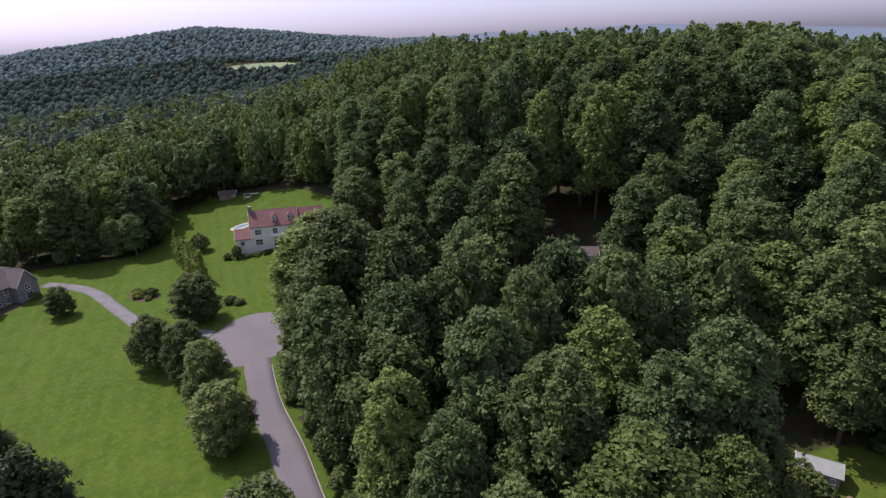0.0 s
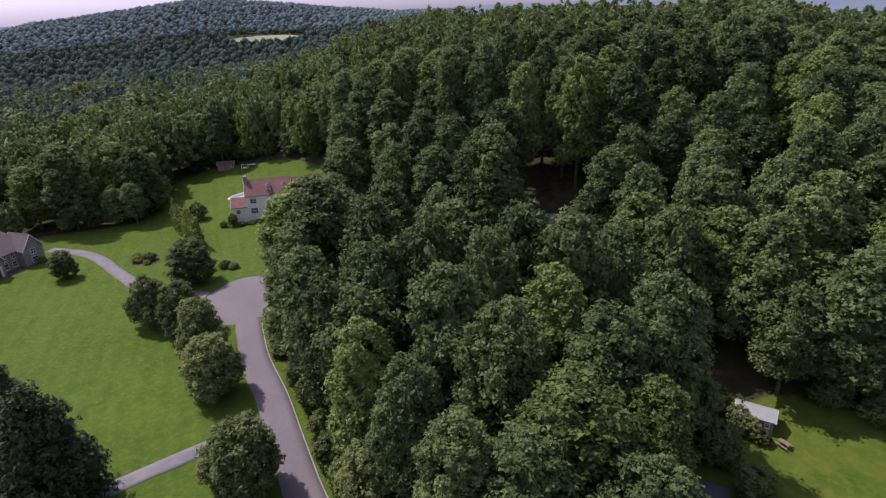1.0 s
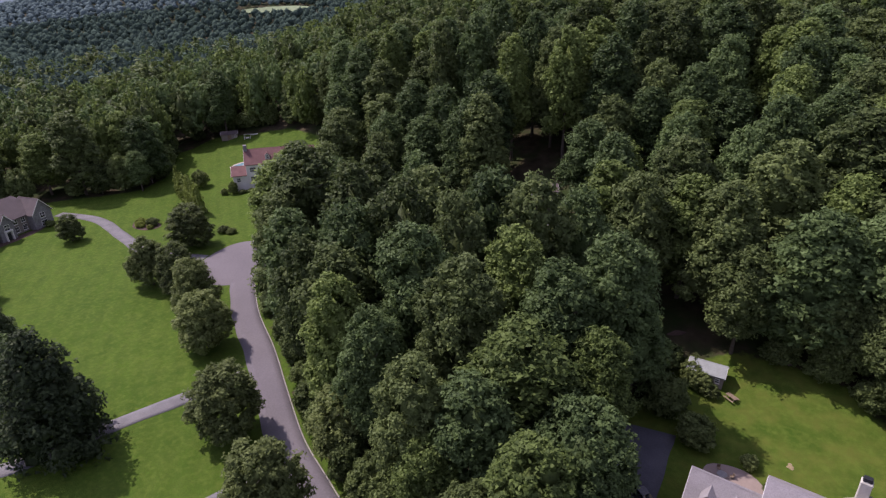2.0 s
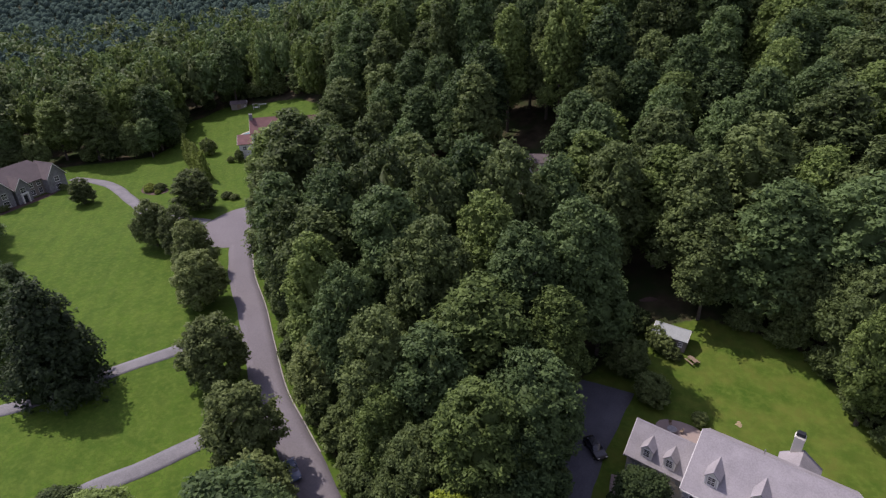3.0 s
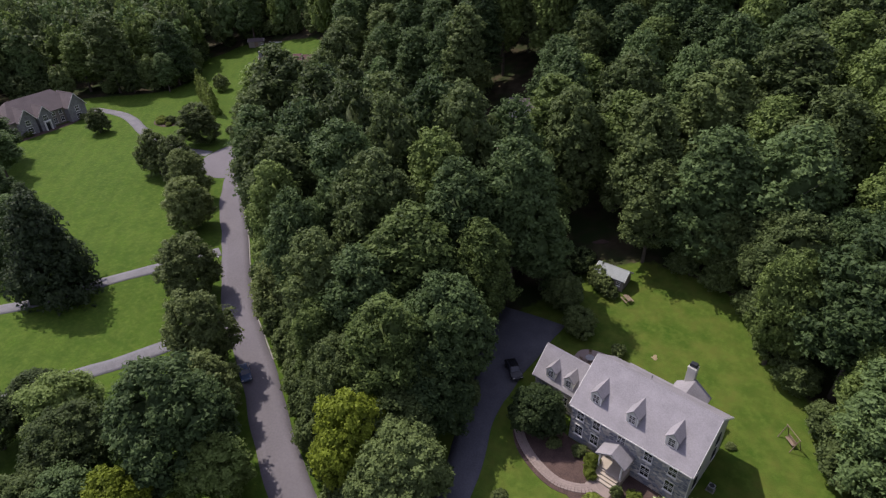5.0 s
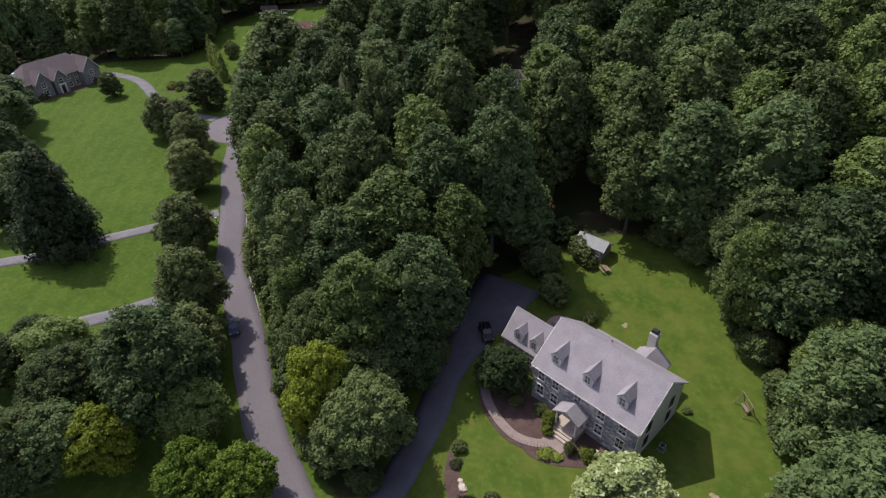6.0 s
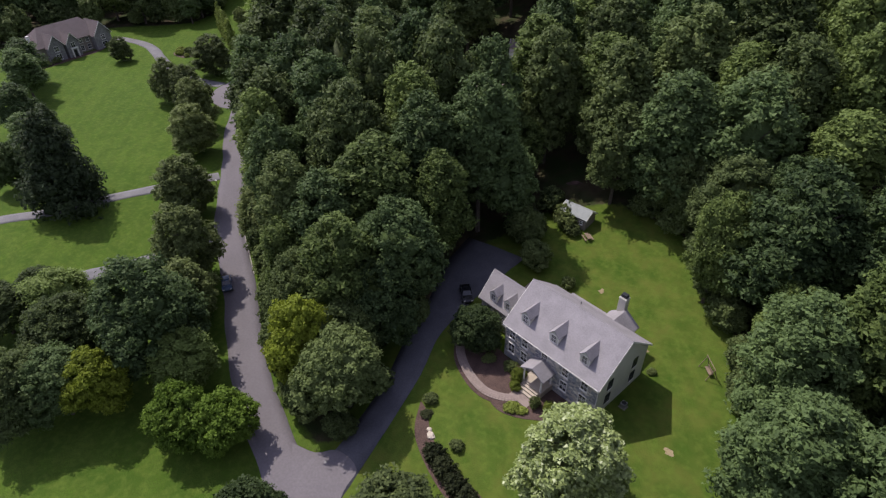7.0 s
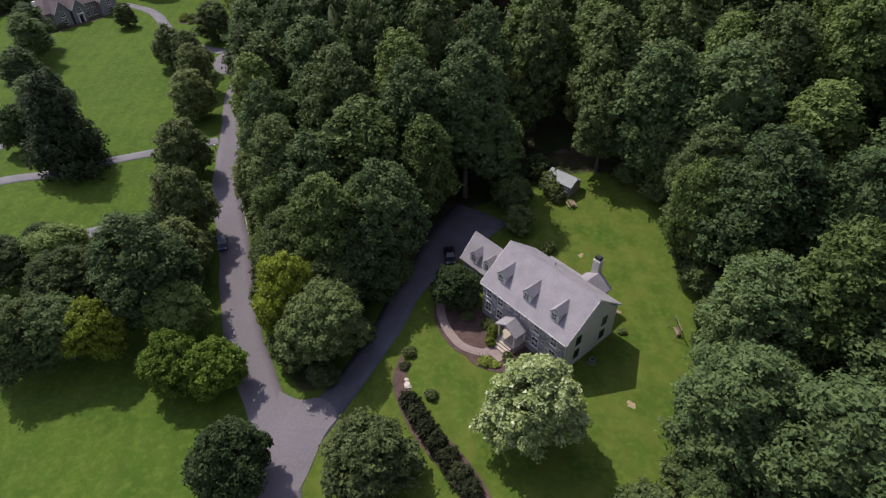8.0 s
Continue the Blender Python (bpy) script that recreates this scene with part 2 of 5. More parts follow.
def height(x, y):
    """Ground height: the lane in a shallow dip, the stone house on a rise, a wooded hill behind, valley and ridges far off."""
    x, y = np.asarray(x, float), np.asarray(y, float)
    lane_y = np.interp(x, [-110, -82, -58, -35, -11, 19, 45, 86, 170], [72, 62, 50, 38.5, 29, 20, 7, -25, -100])
    lane = np.interp(x, [-110, -66, -45, -22, 10, 60], [-3.0, -3.2, -4.2, -5.0, -6.0, -6.0])
    rise = np.interp(x, [-110, -70, -20, 5, 60, 90], [-3.0, -2.5, -2.0, -0.8, -0.8, -2.0])
    up = smooth(4, 30, y - lane_y)
    s = 0.2 * x + 0.98 * y - 89
    hill = 0.36 * 7 * np.logaddexp(0, s / 7)
    hill = 41 - 6 * np.logaddexp(0, (41 - hill) / 6)
    d = np.hypot(x, y)
    yaw = np.degrees(np.arctan2(-x, y))
    near = lane * (1 - up) + rise * up + hill * (1 - 0.85 * smooth(230, 420, d) * smooth(34, 54, yaw)) * (1 - 0.22 * smooth(140, 220, d) * (1 - smooth(-1, 6, yaw)))
    # the ridge to the west, about 1.4 km off
    crest = np.interp(yaw, [-90, 20, 35, 39, 41, 46, 51, 56, 60.4, 65.5, 68.6, 70.5, 75, 90, 110],
                      [30, 40, 58, 57, 62, 72, 85, 93, 79, 63, 55, 44, 28, 15, 10])
    ridge = smooth(700, 1420, d) * (1 - 0.75 * smooth(1500, 2400, d))
    far = np.interp(yaw, [-90, -20, -1, 1, 5, 11, 16, 20, 25, 30, 40, 60, 70, 90], [40, 44, 48, 58, 69, 94, 107, 98, 87, 90, 64, 50, 48, 40])
    far = far + 1.5 * np.sin(yaw * 1.7 + 1) + 1.0 * np.sin(yaw * 5.3)
    out = smooth(2600, 3700, d)
    return (near * (1 - ridge) + crest * ridge) * (1 - out) + far * out


def ground_at(x, y):
    return float(height(x, y))


def poly_mask(px, py, poly):
    """Which points lie inside a plan polygon."""
    inside = np.zeros(np.shape(px), bool)
    q = list(poly)
    for (x0, y0), (x1, y1) in zip(q, q[1:] + q[:1]):
        if y0 == y1:
            continue
        c = (py < y0) != (py < y1)
        inside ^= c & (px < (x1 - x0) * (py - y0) / (y1 - y0) + x0)
    return inside


HOUSE_LOT = [(30, 20), (58, 26), (59, 50), (58, 64), (52, 74), (46, 81), (38, 86), (33, 93), (24, 95), (17, 95), (9, 88), (8, 80), (6, 71),
             (14, 60), (12, 47), (20, 30)]
WEST_LAWN = [(190, -110), (150, -60), (104, 4), (60, 24), (32, 12), (-12, 26), (-58, 44), (-90, 62), (-93, 84), (-106, 104), (-118, 128), (-136, 152), (-180, 160), (-222, 148),
             (-224, 128), (-200, 112), (-190, 96), (-196, 84), (-206, 70), (-215, 45), (-200, 15), (-120, 0), (-80, -60), (40, -120)]
BACK_CLEARING = [(-22, 106), (-30, 101), (-50, 99), (-75, 104), (-95, 109), (-102, 121), (-84, 121), (-62, 122), (-56, 142), (-40, 146), (-30, 130), (-22, 118)]
ROOF_GAP = [(-27, 92), (-19, 88), (-15, 97), (-22, 106), (-36, 104)]
BARE_CLEARING = [(-1, 86), (7, 85), (11, 95), (6, 106), (-2, 104)]
ROAD = [(170, -100), (120, -54), (86, -27), (62, -8), (45, 6), (31, 14.8), (20, 20.4), (8, 23.2), (-1.5, 25.7), (-12, 29.6), (-21, 33.5), (-31, 37.1), (-41.5, 41), (-54, 47.7), (-66, 54.4), (-80, 61.3), (-92, 69), (-103, 77)]
ROAD_HALF = 2.95


def spline(points, step=1.5):
    """A smooth line through plan points."""
    p = np.array(points, float)
    p = np.vstack([2 * p[0] - p[1], p, 2 * p[-1] - p[-2]])
    out = []
    for i in range(1, len(p) - 2):
        n = max(2, int(np.hypot(*(p[i + 1] - p[i])) / step))
        for t in np.arange(n) / n:
            a, b, c, d = p[i - 1:i + 3]
            out.append(0.5 * (2 * b + (c - a) * t + (2 * a - 5 * b + 4 * c - d) * t * t + (3 * b - a - 3 * c + d) * t ** 3))
    out.append(p[-2])
    return np.array(out)


def mesh_from(name, verts, faces, mat, shade=False):
    me = bpy.data.meshes.new(name)
    verts = np.asarray(verts, np.float32)
    me.vertices.add(len(verts))
    me.vertices.foreach_set("co", verts.ravel())
    faces = np.asarray(faces, np.int32)
    k = faces.shape[1]
    me.loops.add(faces.size)
    me.loops.foreach_set("vertex_index", faces.ravel())
    me.polygons.add(len(faces))
    me.polygons.foreach_set("loop_start", np.arange(0, faces.size, k, dtype=np.int32))
    me.polygons.foreach_set("loop_total", np.full(len(faces), k, np.int32))
    me.update(calc_edges=True)
    if shade:
        me.polygons.foreach_set("use_smooth", np.ones(len(faces), bool))
    me.materials.append(mat)
    return me


def part(name, bm, mat, parent=None, label=""):
    """Links a bmesh as one mesh object, under a thing or a part."""
    me = bpy.data.meshes.new(name)
    bmesh.ops.recalc_face_normals(bm, faces=bm.faces)
    bm.to_mesh(me)
    bm.free()
    me.materials.append(mat)
    ob = new(name, me)
    ob.parent = parent
    return tagged(ob, label)


def thing(name, x, y, z=None, turn=0.0, **tags):
    ob = new(name)
    ob.empty_display_size = 0.3
    ob.matrix_basis = pose(x, y, ground_at(x, y) if z is None else z, 0, 0, turn)
    return tagged(ob, **tags)


def box(bm, x0, x1, y0, y1, z0, z1, bevel=0.0):
    g = bmesh.ops.create_cube(bm, size=1)
    bmesh.ops.transform(bm, matrix=Matrix.Translation(((x0 + x1) / 2, (y0 + y1) / 2, (z0 + z1) / 2)) @ Matrix.Diagonal((x1 - x0, y1 - y0, z1 - z0, 1)), verts=g["verts"])
    if bevel:
        es = {e for v in g["verts"] for e in v.link_edges}
        bmesh.ops.bevel(bm, geom=list(es), offset=bevel, segments=1, affect="EDGES")
    return bm


def boxes(*rows, bevel=0.0):
    bm = bmesh.new()
    for r in rows:
        box(bm, *r, bevel=bevel)
    return bm


def prism(bm, outline, axis, a, b):
    """A closed outline in a vertical plane, drawn out from a to b along x or y."""
    def at(u, z, w):
        return (w, u, z) if axis == "x" else (u, w, z)
    lo = [bm.verts.new(at(u, z, a)) for u, z in outline]
    hi = [bm.verts.new(at(u, z, b)) for u, z in outline]
    bm.faces.new(lo)
    bm.faces.new(hi[::-1])
    n = len(outline)
    for i in range(n):
        bm.faces.new((lo[i], hi[i], hi[(i + 1) % n], lo[(i + 1) % n]))
    return bm


def tube(bm, p0, p1, r0, r1, n=8):
    p0, p1 = Vector(p0), Vector(p1)
    rot = (p1 - p0).to_track_quat("Z", "Y")
    rings = []
    for p, r in ((p0, r0), (p1, r1)):
        rings.append([bm.verts.new(p + rot @ Vector((r * math.cos(a), r * math.sin(a), 0))) for a in np.arange(n) * 2 * math.pi / n])
    for i in range(n):
        bm.faces.new((rings[0][i], rings[0][(i + 1) % n], rings[1][(i + 1) % n], rings[1][i]))
    bm.faces.new(rings[0][::-1])
    bm.faces.new(rings[1])
    return bm


# ---- ground: one sheet to the horizon ----
def build_ground():
    xs = np.arange(-240, 100, 2.3)
    ys = np.arange(-40, 180, 2.3)
    gx, gy = np.meshgrid(xs, ys, indexing="ij")
    nx, ny = gx.shape
    v = np.stack([gx, gy, height(gx, gy)], -1).reshape(-1, 3)
    i = np.arange(nx * ny).reshape(nx, ny)
    f = np.stack([i[:-1, :-1], i[1:, :-1], i[1:, 1:], i[:-1, 1:]], -1).reshape(-1, 4)
    # rings outwards from the border of the fine part
    border = np.concatenate([i[:-1, 0], i[-1, :-1], i[:0:-1, -1], i[0, :0:-1]])
    c = np.array([xs.mean(), ys.mean()])
    rim = v[border, :2]
    away = (rim - c) / np.linalg.norm(rim - c, axis=1)[:, None]
    prev, allv, allf = border, [v], [f]
    count = len(v)
    for reach in (15, 40, 75, 120, 180, 260, 360, 480, 620, 780, 960, 1150, 1350, 1600, 1900, 2300, 2700, 3100, 3500, 3900, 4400):
        p = rim + away * reach
        ring = np.stack([p[:, 0], p[:, 1], height(p[:, 0], p[:, 1])], -1)
        idx = np.arange(count, count + len(border))
        count += len(border)
        allv.append(ring)
        allf.append(np.stack([prev, np.roll(prev, -1), np.roll(idx, -1), idx], -1))
        prev = idx
    v, f = np.vstack(allv), np.vstack(allf)
    me = mesh_from("ground", v, f, GROUND, True)
    lot = [(36 + (x - 36) * 1.13, 60 + (y - 60) * 1.1) for x, y in HOUSE_LOT]
    lawn = np.zeros(len(v))
    for ox, oy in itertools.product((-1.8, -0.6, 0.6, 1.8), repeat=2):      # a soft edge
        px, py = v[:, 0] + ox, v[:, 1] + oy
        lawn += (poly_mask(px, py, lot) | poly_mask(px, py, WEST_LAWN)) / 16
    line = spline(ROAD, 3)
    dist = np.min(np.hypot(v[:, None, 0] - line[None, :, 0], v[:, None, 1] - line[None, :, 1]), 1)
    lawn = np.maximum(lawn, (dist < 6.0) * 0.62).astype(np.float32)
    lawn[len(allv[0]) + 6 * len(border):] = 0
    # the outermost rings get the land colour that has haze painted in
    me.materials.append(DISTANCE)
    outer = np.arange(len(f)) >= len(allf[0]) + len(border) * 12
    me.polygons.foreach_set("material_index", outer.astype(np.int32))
    at = me.attributes.new("lawn", "FLOAT", "POINT")
    at.data.foreach_set("value", lawn)
    at = me.attributes.new("dry", "FLOAT", "POINT")      # the thin, yellower lawn round the stone house
    at.data.foreach_set("value", poly_mask(v[:, 0], v[:, 1], lot).astype(np.float32))
    return tagged(new("ground", me), "mown green lawns and brown woodland floor on rising land", "ground", kind="structure")


build_ground()


def strip(name, line, half, mat, label, lift=0.05, kind="structure", category="road", ends=None):
    """A paved way draped over the ground, with a little thickness at its edges."""
    d = np.gradient(line, axis=0)
    d /= np.linalg.norm(d, axis=1)[:, None]
    nrm = np.stack([-d[:, 1], d[:, 0]], -1)
    half = np.broadcast_to(half, len(line))[:, None] * (1 + 0.03 * np.sin(np.arange(len(line)) * 0.9))[:, None]
    rows = []
    for k, dz in ((1.0, -0.3), (1.0, 0.0), (0.5, 0.014), (0.0, 0.02), (-0.5, 0.014), (-1.0, 0.0), (-1.0, -0.3)):
        p = line + nrm * half * k
        rows.append(np.stack([p[:, 0], p[:, 1], height(p[:, 0], p[:, 1]) + lift + dz], -1))
    v = np.stack(rows, 1)
    n, m = v.shape[:2]
    i = np.arange(n * m).reshape(n, m)
    f = np.stack([i[:-1, :-1], i[:-1, 1:], i[1:, 1:], i[1:, :-1]], -1).reshape(-1, 4)
    return tagged(new(name, mesh_from(name, v.reshape(-1, 3), f, mat, False)), label, category, kind=kind)


def disc(name, x, y, rx, ry, turn, mat, label, lift=0.04, category="ground", seed=1, rough=0.12):
    """A flat patch with an uneven rim, draped over the ground."""
    rng = np.random.default_rng(seed)
    n, rings = 40, 4
    a = np.arange(n) * 2 * math.pi / n
    wob = 1 + rough * sum(rng.normal() * 0.6 / k * np.cos(k * a + rng.uniform(0, 6.3)) for k in range(2, 7))
    v = [(x, y, ground_at(x, y) + lift)]
    for k in range(1, rings + 1):
        u, w = rx * wob * np.cos(a) * k / rings, ry * wob * np.sin(a) * k / rings
        px, py = x + u * math.cos(turn) - w * math.sin(turn), y + u * math.sin(turn) + w * math.cos(turn)
        v += list(zip(px, py, height(px, py) + lift - (0.08 if k == rings else 0)))
    bm = bmesh.new()
    bv = [bm.verts.new(p) for p in v]
    for i in range(n):
        bm.faces.new((bv[0], bv[1 + i], bv[1 + (i + 1) % n]))
        for k in range(rings - 1):
            o, q = 1 + k * n, 1 + (k + 1) * n
            bm.faces.new((bv[o + i], bv[q + i], bv[q + (i + 1) % n], bv[o + (i + 1) % n]))
    ob = part(name, bm, mat)
    return tagged(ob, label, category, kind="structure")


road_line = spline(ROAD)
strip("road", road_line, ROAD_HALF, ASPHALT, "worn mauve-grey asphalt lane without markings", 0.06)
disc("road_turning_circle", -105.5, 78.8, 13.6, 11.2, 2.3, ASPHALT, "grey asphalt turning circle at the lane's end", 0.125, "road", 3, 0.06)
strip("driveway_north", spline([(-38.5, 37), (-41.2, 26), (-42.9, 18.7), (-44.9, 12.8), (-47.9, 0), (-50, -14), (-51, -28)]), 1.75, GRAVEL, "pale asphalt driveway across the lawn", 0.04)
strip("driveway_middle", spline([(-62, 48.5), (-65.8, 36), (-68.6, 27), (-72, 13.5), (-75.4, 6), (-79, -6), (-82, -20)]), 1.75, GRAVEL, "pale asphalt driveway across the lawn", 0.04)
strip("driveway_west", spline([(-116, 74), (-127, 69.4), (-137, 67), (-144, 67.8), (-155, 69.2), (-168, 71), (-178, 70.2), (-190, 66)]), 1.9, GRAVEL, "pale driveway curving to the brown-roofed house", 0.04)
strip("driveway_loop", spline([(-111, 10), (-104, 11.2), (-99, 10.4), (-93, 7), (-90, -2)]), 1.0, GRAVEL, "pale looping path on the lawn", 0.04)
strip("driveway_stone_house", spline([(22.5, 20), (21.4, 26.5), (19.4, 34), (17.0, 41.5), (13.2, 49), (11, 55), (8.5, 61), (6.5, 67), (5.0, 74)]),
      np.interp(np.arange(200), [0, 3, 8, 22, 28, 34, 60], [4.0, 3.0, 2.4, 2.5, 4.6, 6.2, 6.2])[:len(spline([(22.5, 20), (21.4, 26.5), (19.4, 34), (17.0, 41.5), (13.2, 49), (11, 55), (8.5, 61), (6.5, 67), (5.0, 74)]))],
      DRIVE, "dark asphalt driveway beside the stone house", 0.045)
# kerb along the lane's east side: a low step
kl = road_line[:-8]
kl = kl[kl[:, 0] < -24]
kd = np.gradient(kl, axis=0)
kd /= np.linalg.norm(kd, axis=1)[:, None]
strip("kerb", kl + np.stack([kd[:, 1], -kd[:, 0]], -1) * (ROAD_HALF + 0.1), 0.1, KERB, "low pale concrete kerb beside the lane", 0.12, category="kerb")

# ---- houses ----


def window(parent, w, h, face, at, panes=(2, 3), shutters=False, sill=True, trim=WHITE):
    """A sash window on a wall: frame, dark panes between glazing bars, and a sill. face: +-x or +-y, outward."""
    ax, sg = face[1], 1 if face[0] == "+" else -1
    x, y, z = at

    def rot(bm):
        a = {("y", -1): 0, ("x", 1): 90, ("y", 1): 180, ("x", -1): 270}[(ax, sg)]
        bmesh.ops.transform(bm, matrix=pose(x, y, z, 0, 0, a), verts=bm.verts)
        return bm

    fr = part("window", rot(boxes((-w / 2 - 0.07, w / 2 + 0.07, -0.06, 0.1, h, h + 0.09), (-w / 2 - 0.07, w / 2 + 0.07, -0.06, 0.1, -0.1, 0),
                                  (-w / 2 - 0.07, -w / 2, -0.055, 0.1, 0, h), (w / 2, w / 2 + 0.07, -0.055, 0.1, 0, h))), trim, parent)
    part("pane", rot(boxes((-w / 2, w / 2, 0.0, 0.05, 0, h))), GLASS, fr, "dark window glass")
    bars = [(-w / 2, w / 2, -0.035, 0.0, h / 2 - 0.035, h / 2 + 0.035)]
    bars += [(-w / 2 + w * i / panes[0] - 0.02, -w / 2 + w * i / panes[0] + 0.02, -0.025, 0.0, 0, h) for i in range(1, panes[0])]
    bars += [(-w / 2, w / 2, -0.02, 0.0, h * j / panes[1] - 0.018, h * j / panes[1] + 0.018) for j in range(1, panes[1])]
    part("glazing_bars", rot(boxes(*bars)), trim, fr)
    if sill:
        part("sill", rot(boxes((-w / 2 - 0.16, w / 2 + 0.16, -0.14, -0.06, -0.16, -0.06))), WHITE, fr)
    if shutters:
        for s in (-1, 1):
            part("shutter", rot(boxes((s * (w / 2 + 0.34) - 0.22, s * (w / 2 + 0.34) + 0.22, -0.05, 0.04, -0.05, h + 0.05), bevel=0.01)), SHUTTER, fr, "dark shutter")
    return fr


def gable_roof(parent, x0, x1, y0, y1, z_eave, rise, mat, axis="x", thick=0.22, label="", trim=WHITE):
    """Two thick slopes that meet at a ridge along the given axis, a ridge cap and painted verge boards."""
    def lay(o, a, b):
        return prism(bmesh.new(), o, axis, a, b)
    a, b, lo, hi = (x0, x1, y0, y1) if axis == "x" else (y0, y1, x0, x1)
    mid = (lo + hi) / 2
    top = z_eave + rise
    roof = part("roof", lay([(lo, z_eave), (mid, top), (hi, z_eave), (hi, z_eave - thick), (mid, top - thick * 1.2), (lo, z_eave - thick)], a, b), mat, parent, label)
    part("ridge_cap", lay([(mid - 0.18, top - 0.12), (mid, top + 0.05), (mid + 0.18, top - 0.12)], a - 0.02, b + 0.02), mat, roof)
    for e0, e1 in ((a - 0.06, a - 0.003), (b + 0.003, b + 0.06)):
        part("verge_board", lay([(lo, z_eave - 0.02), (mid, top - 0.02), (hi, z_eave - 0.02), (hi, z_eave - 0.3), (mid, top - 0.34), (lo, z_eave - 0.3)], e0, e1), trim, roof)
    return roof


def gutter(parent, x0, x1, y, z):
    bm = boxes((x0, x1, y - 0.13, y, z - 0.13, z - 0.1), (x0, x1, y - 0.13, y - 0.1, z - 0.1, z), (x0, x1, y - 0.03, y, z - 0.1, z))
    return part("gutter", bm, WHITE, parent)


def dormer(parent, x, y_front, z_low, z_roof_y, mat, w=1.55, h=1.5, rise=0.85, depth=3.2):
    """A gabled dormer: cheeks, face with a window, and a small roof of its own."""
    d = part("dormer", boxes((x - w / 2, x + w / 2, y_front, y_front + depth * 0.72, z_low - 0.5, z_low + h)), STUCCO, parent)
    bm = bmesh.new()
    prism(bm, [(x - w / 2, z_low + h), (x, z_low + h + rise - 0.1), (x + w / 2, z_low + h)], "y", y_front, y_front + depth * 0.9)
    part("gable", bm, STUCCO, d)
    bm = bmesh.new()
    e = 0.18
    k = rise / (w / 2)
    prism(bm, [(x - w / 2 - e, z_low + h - e * k), (x, z_low + h + rise), (x + w / 2 + e, z_low + h - e * k), (x + w / 2 + e, z_low + h - e * k - 0.1), (x, z_low + h + rise - 0.14), (x - w / 2 - e, z_low + h - e * k - 0.1)], "y", y_front - 0.18, y_front + depth)
    part("dormer_roof", bm, mat, d)
    part("casing", boxes((x - w / 2, x - w / 2 + 0.16, y_front - 0.04, y_front, z_low - 0.05, z_low + h), (x + w / 2 - 0.16, x + w / 2, y_front - 0.04, y_front, z_low - 0.05, z_low + h), (x - w / 2, x + w / 2, y_front - 0.05, y_front, z_low - 0.2, z_low - 0.04)), WHITE, d)
    window(d, w * 0.52, h * 0.82, "-y", (x, y_front - 0.02, z_low + 0.12), (2, 4), sill=False)
    return d


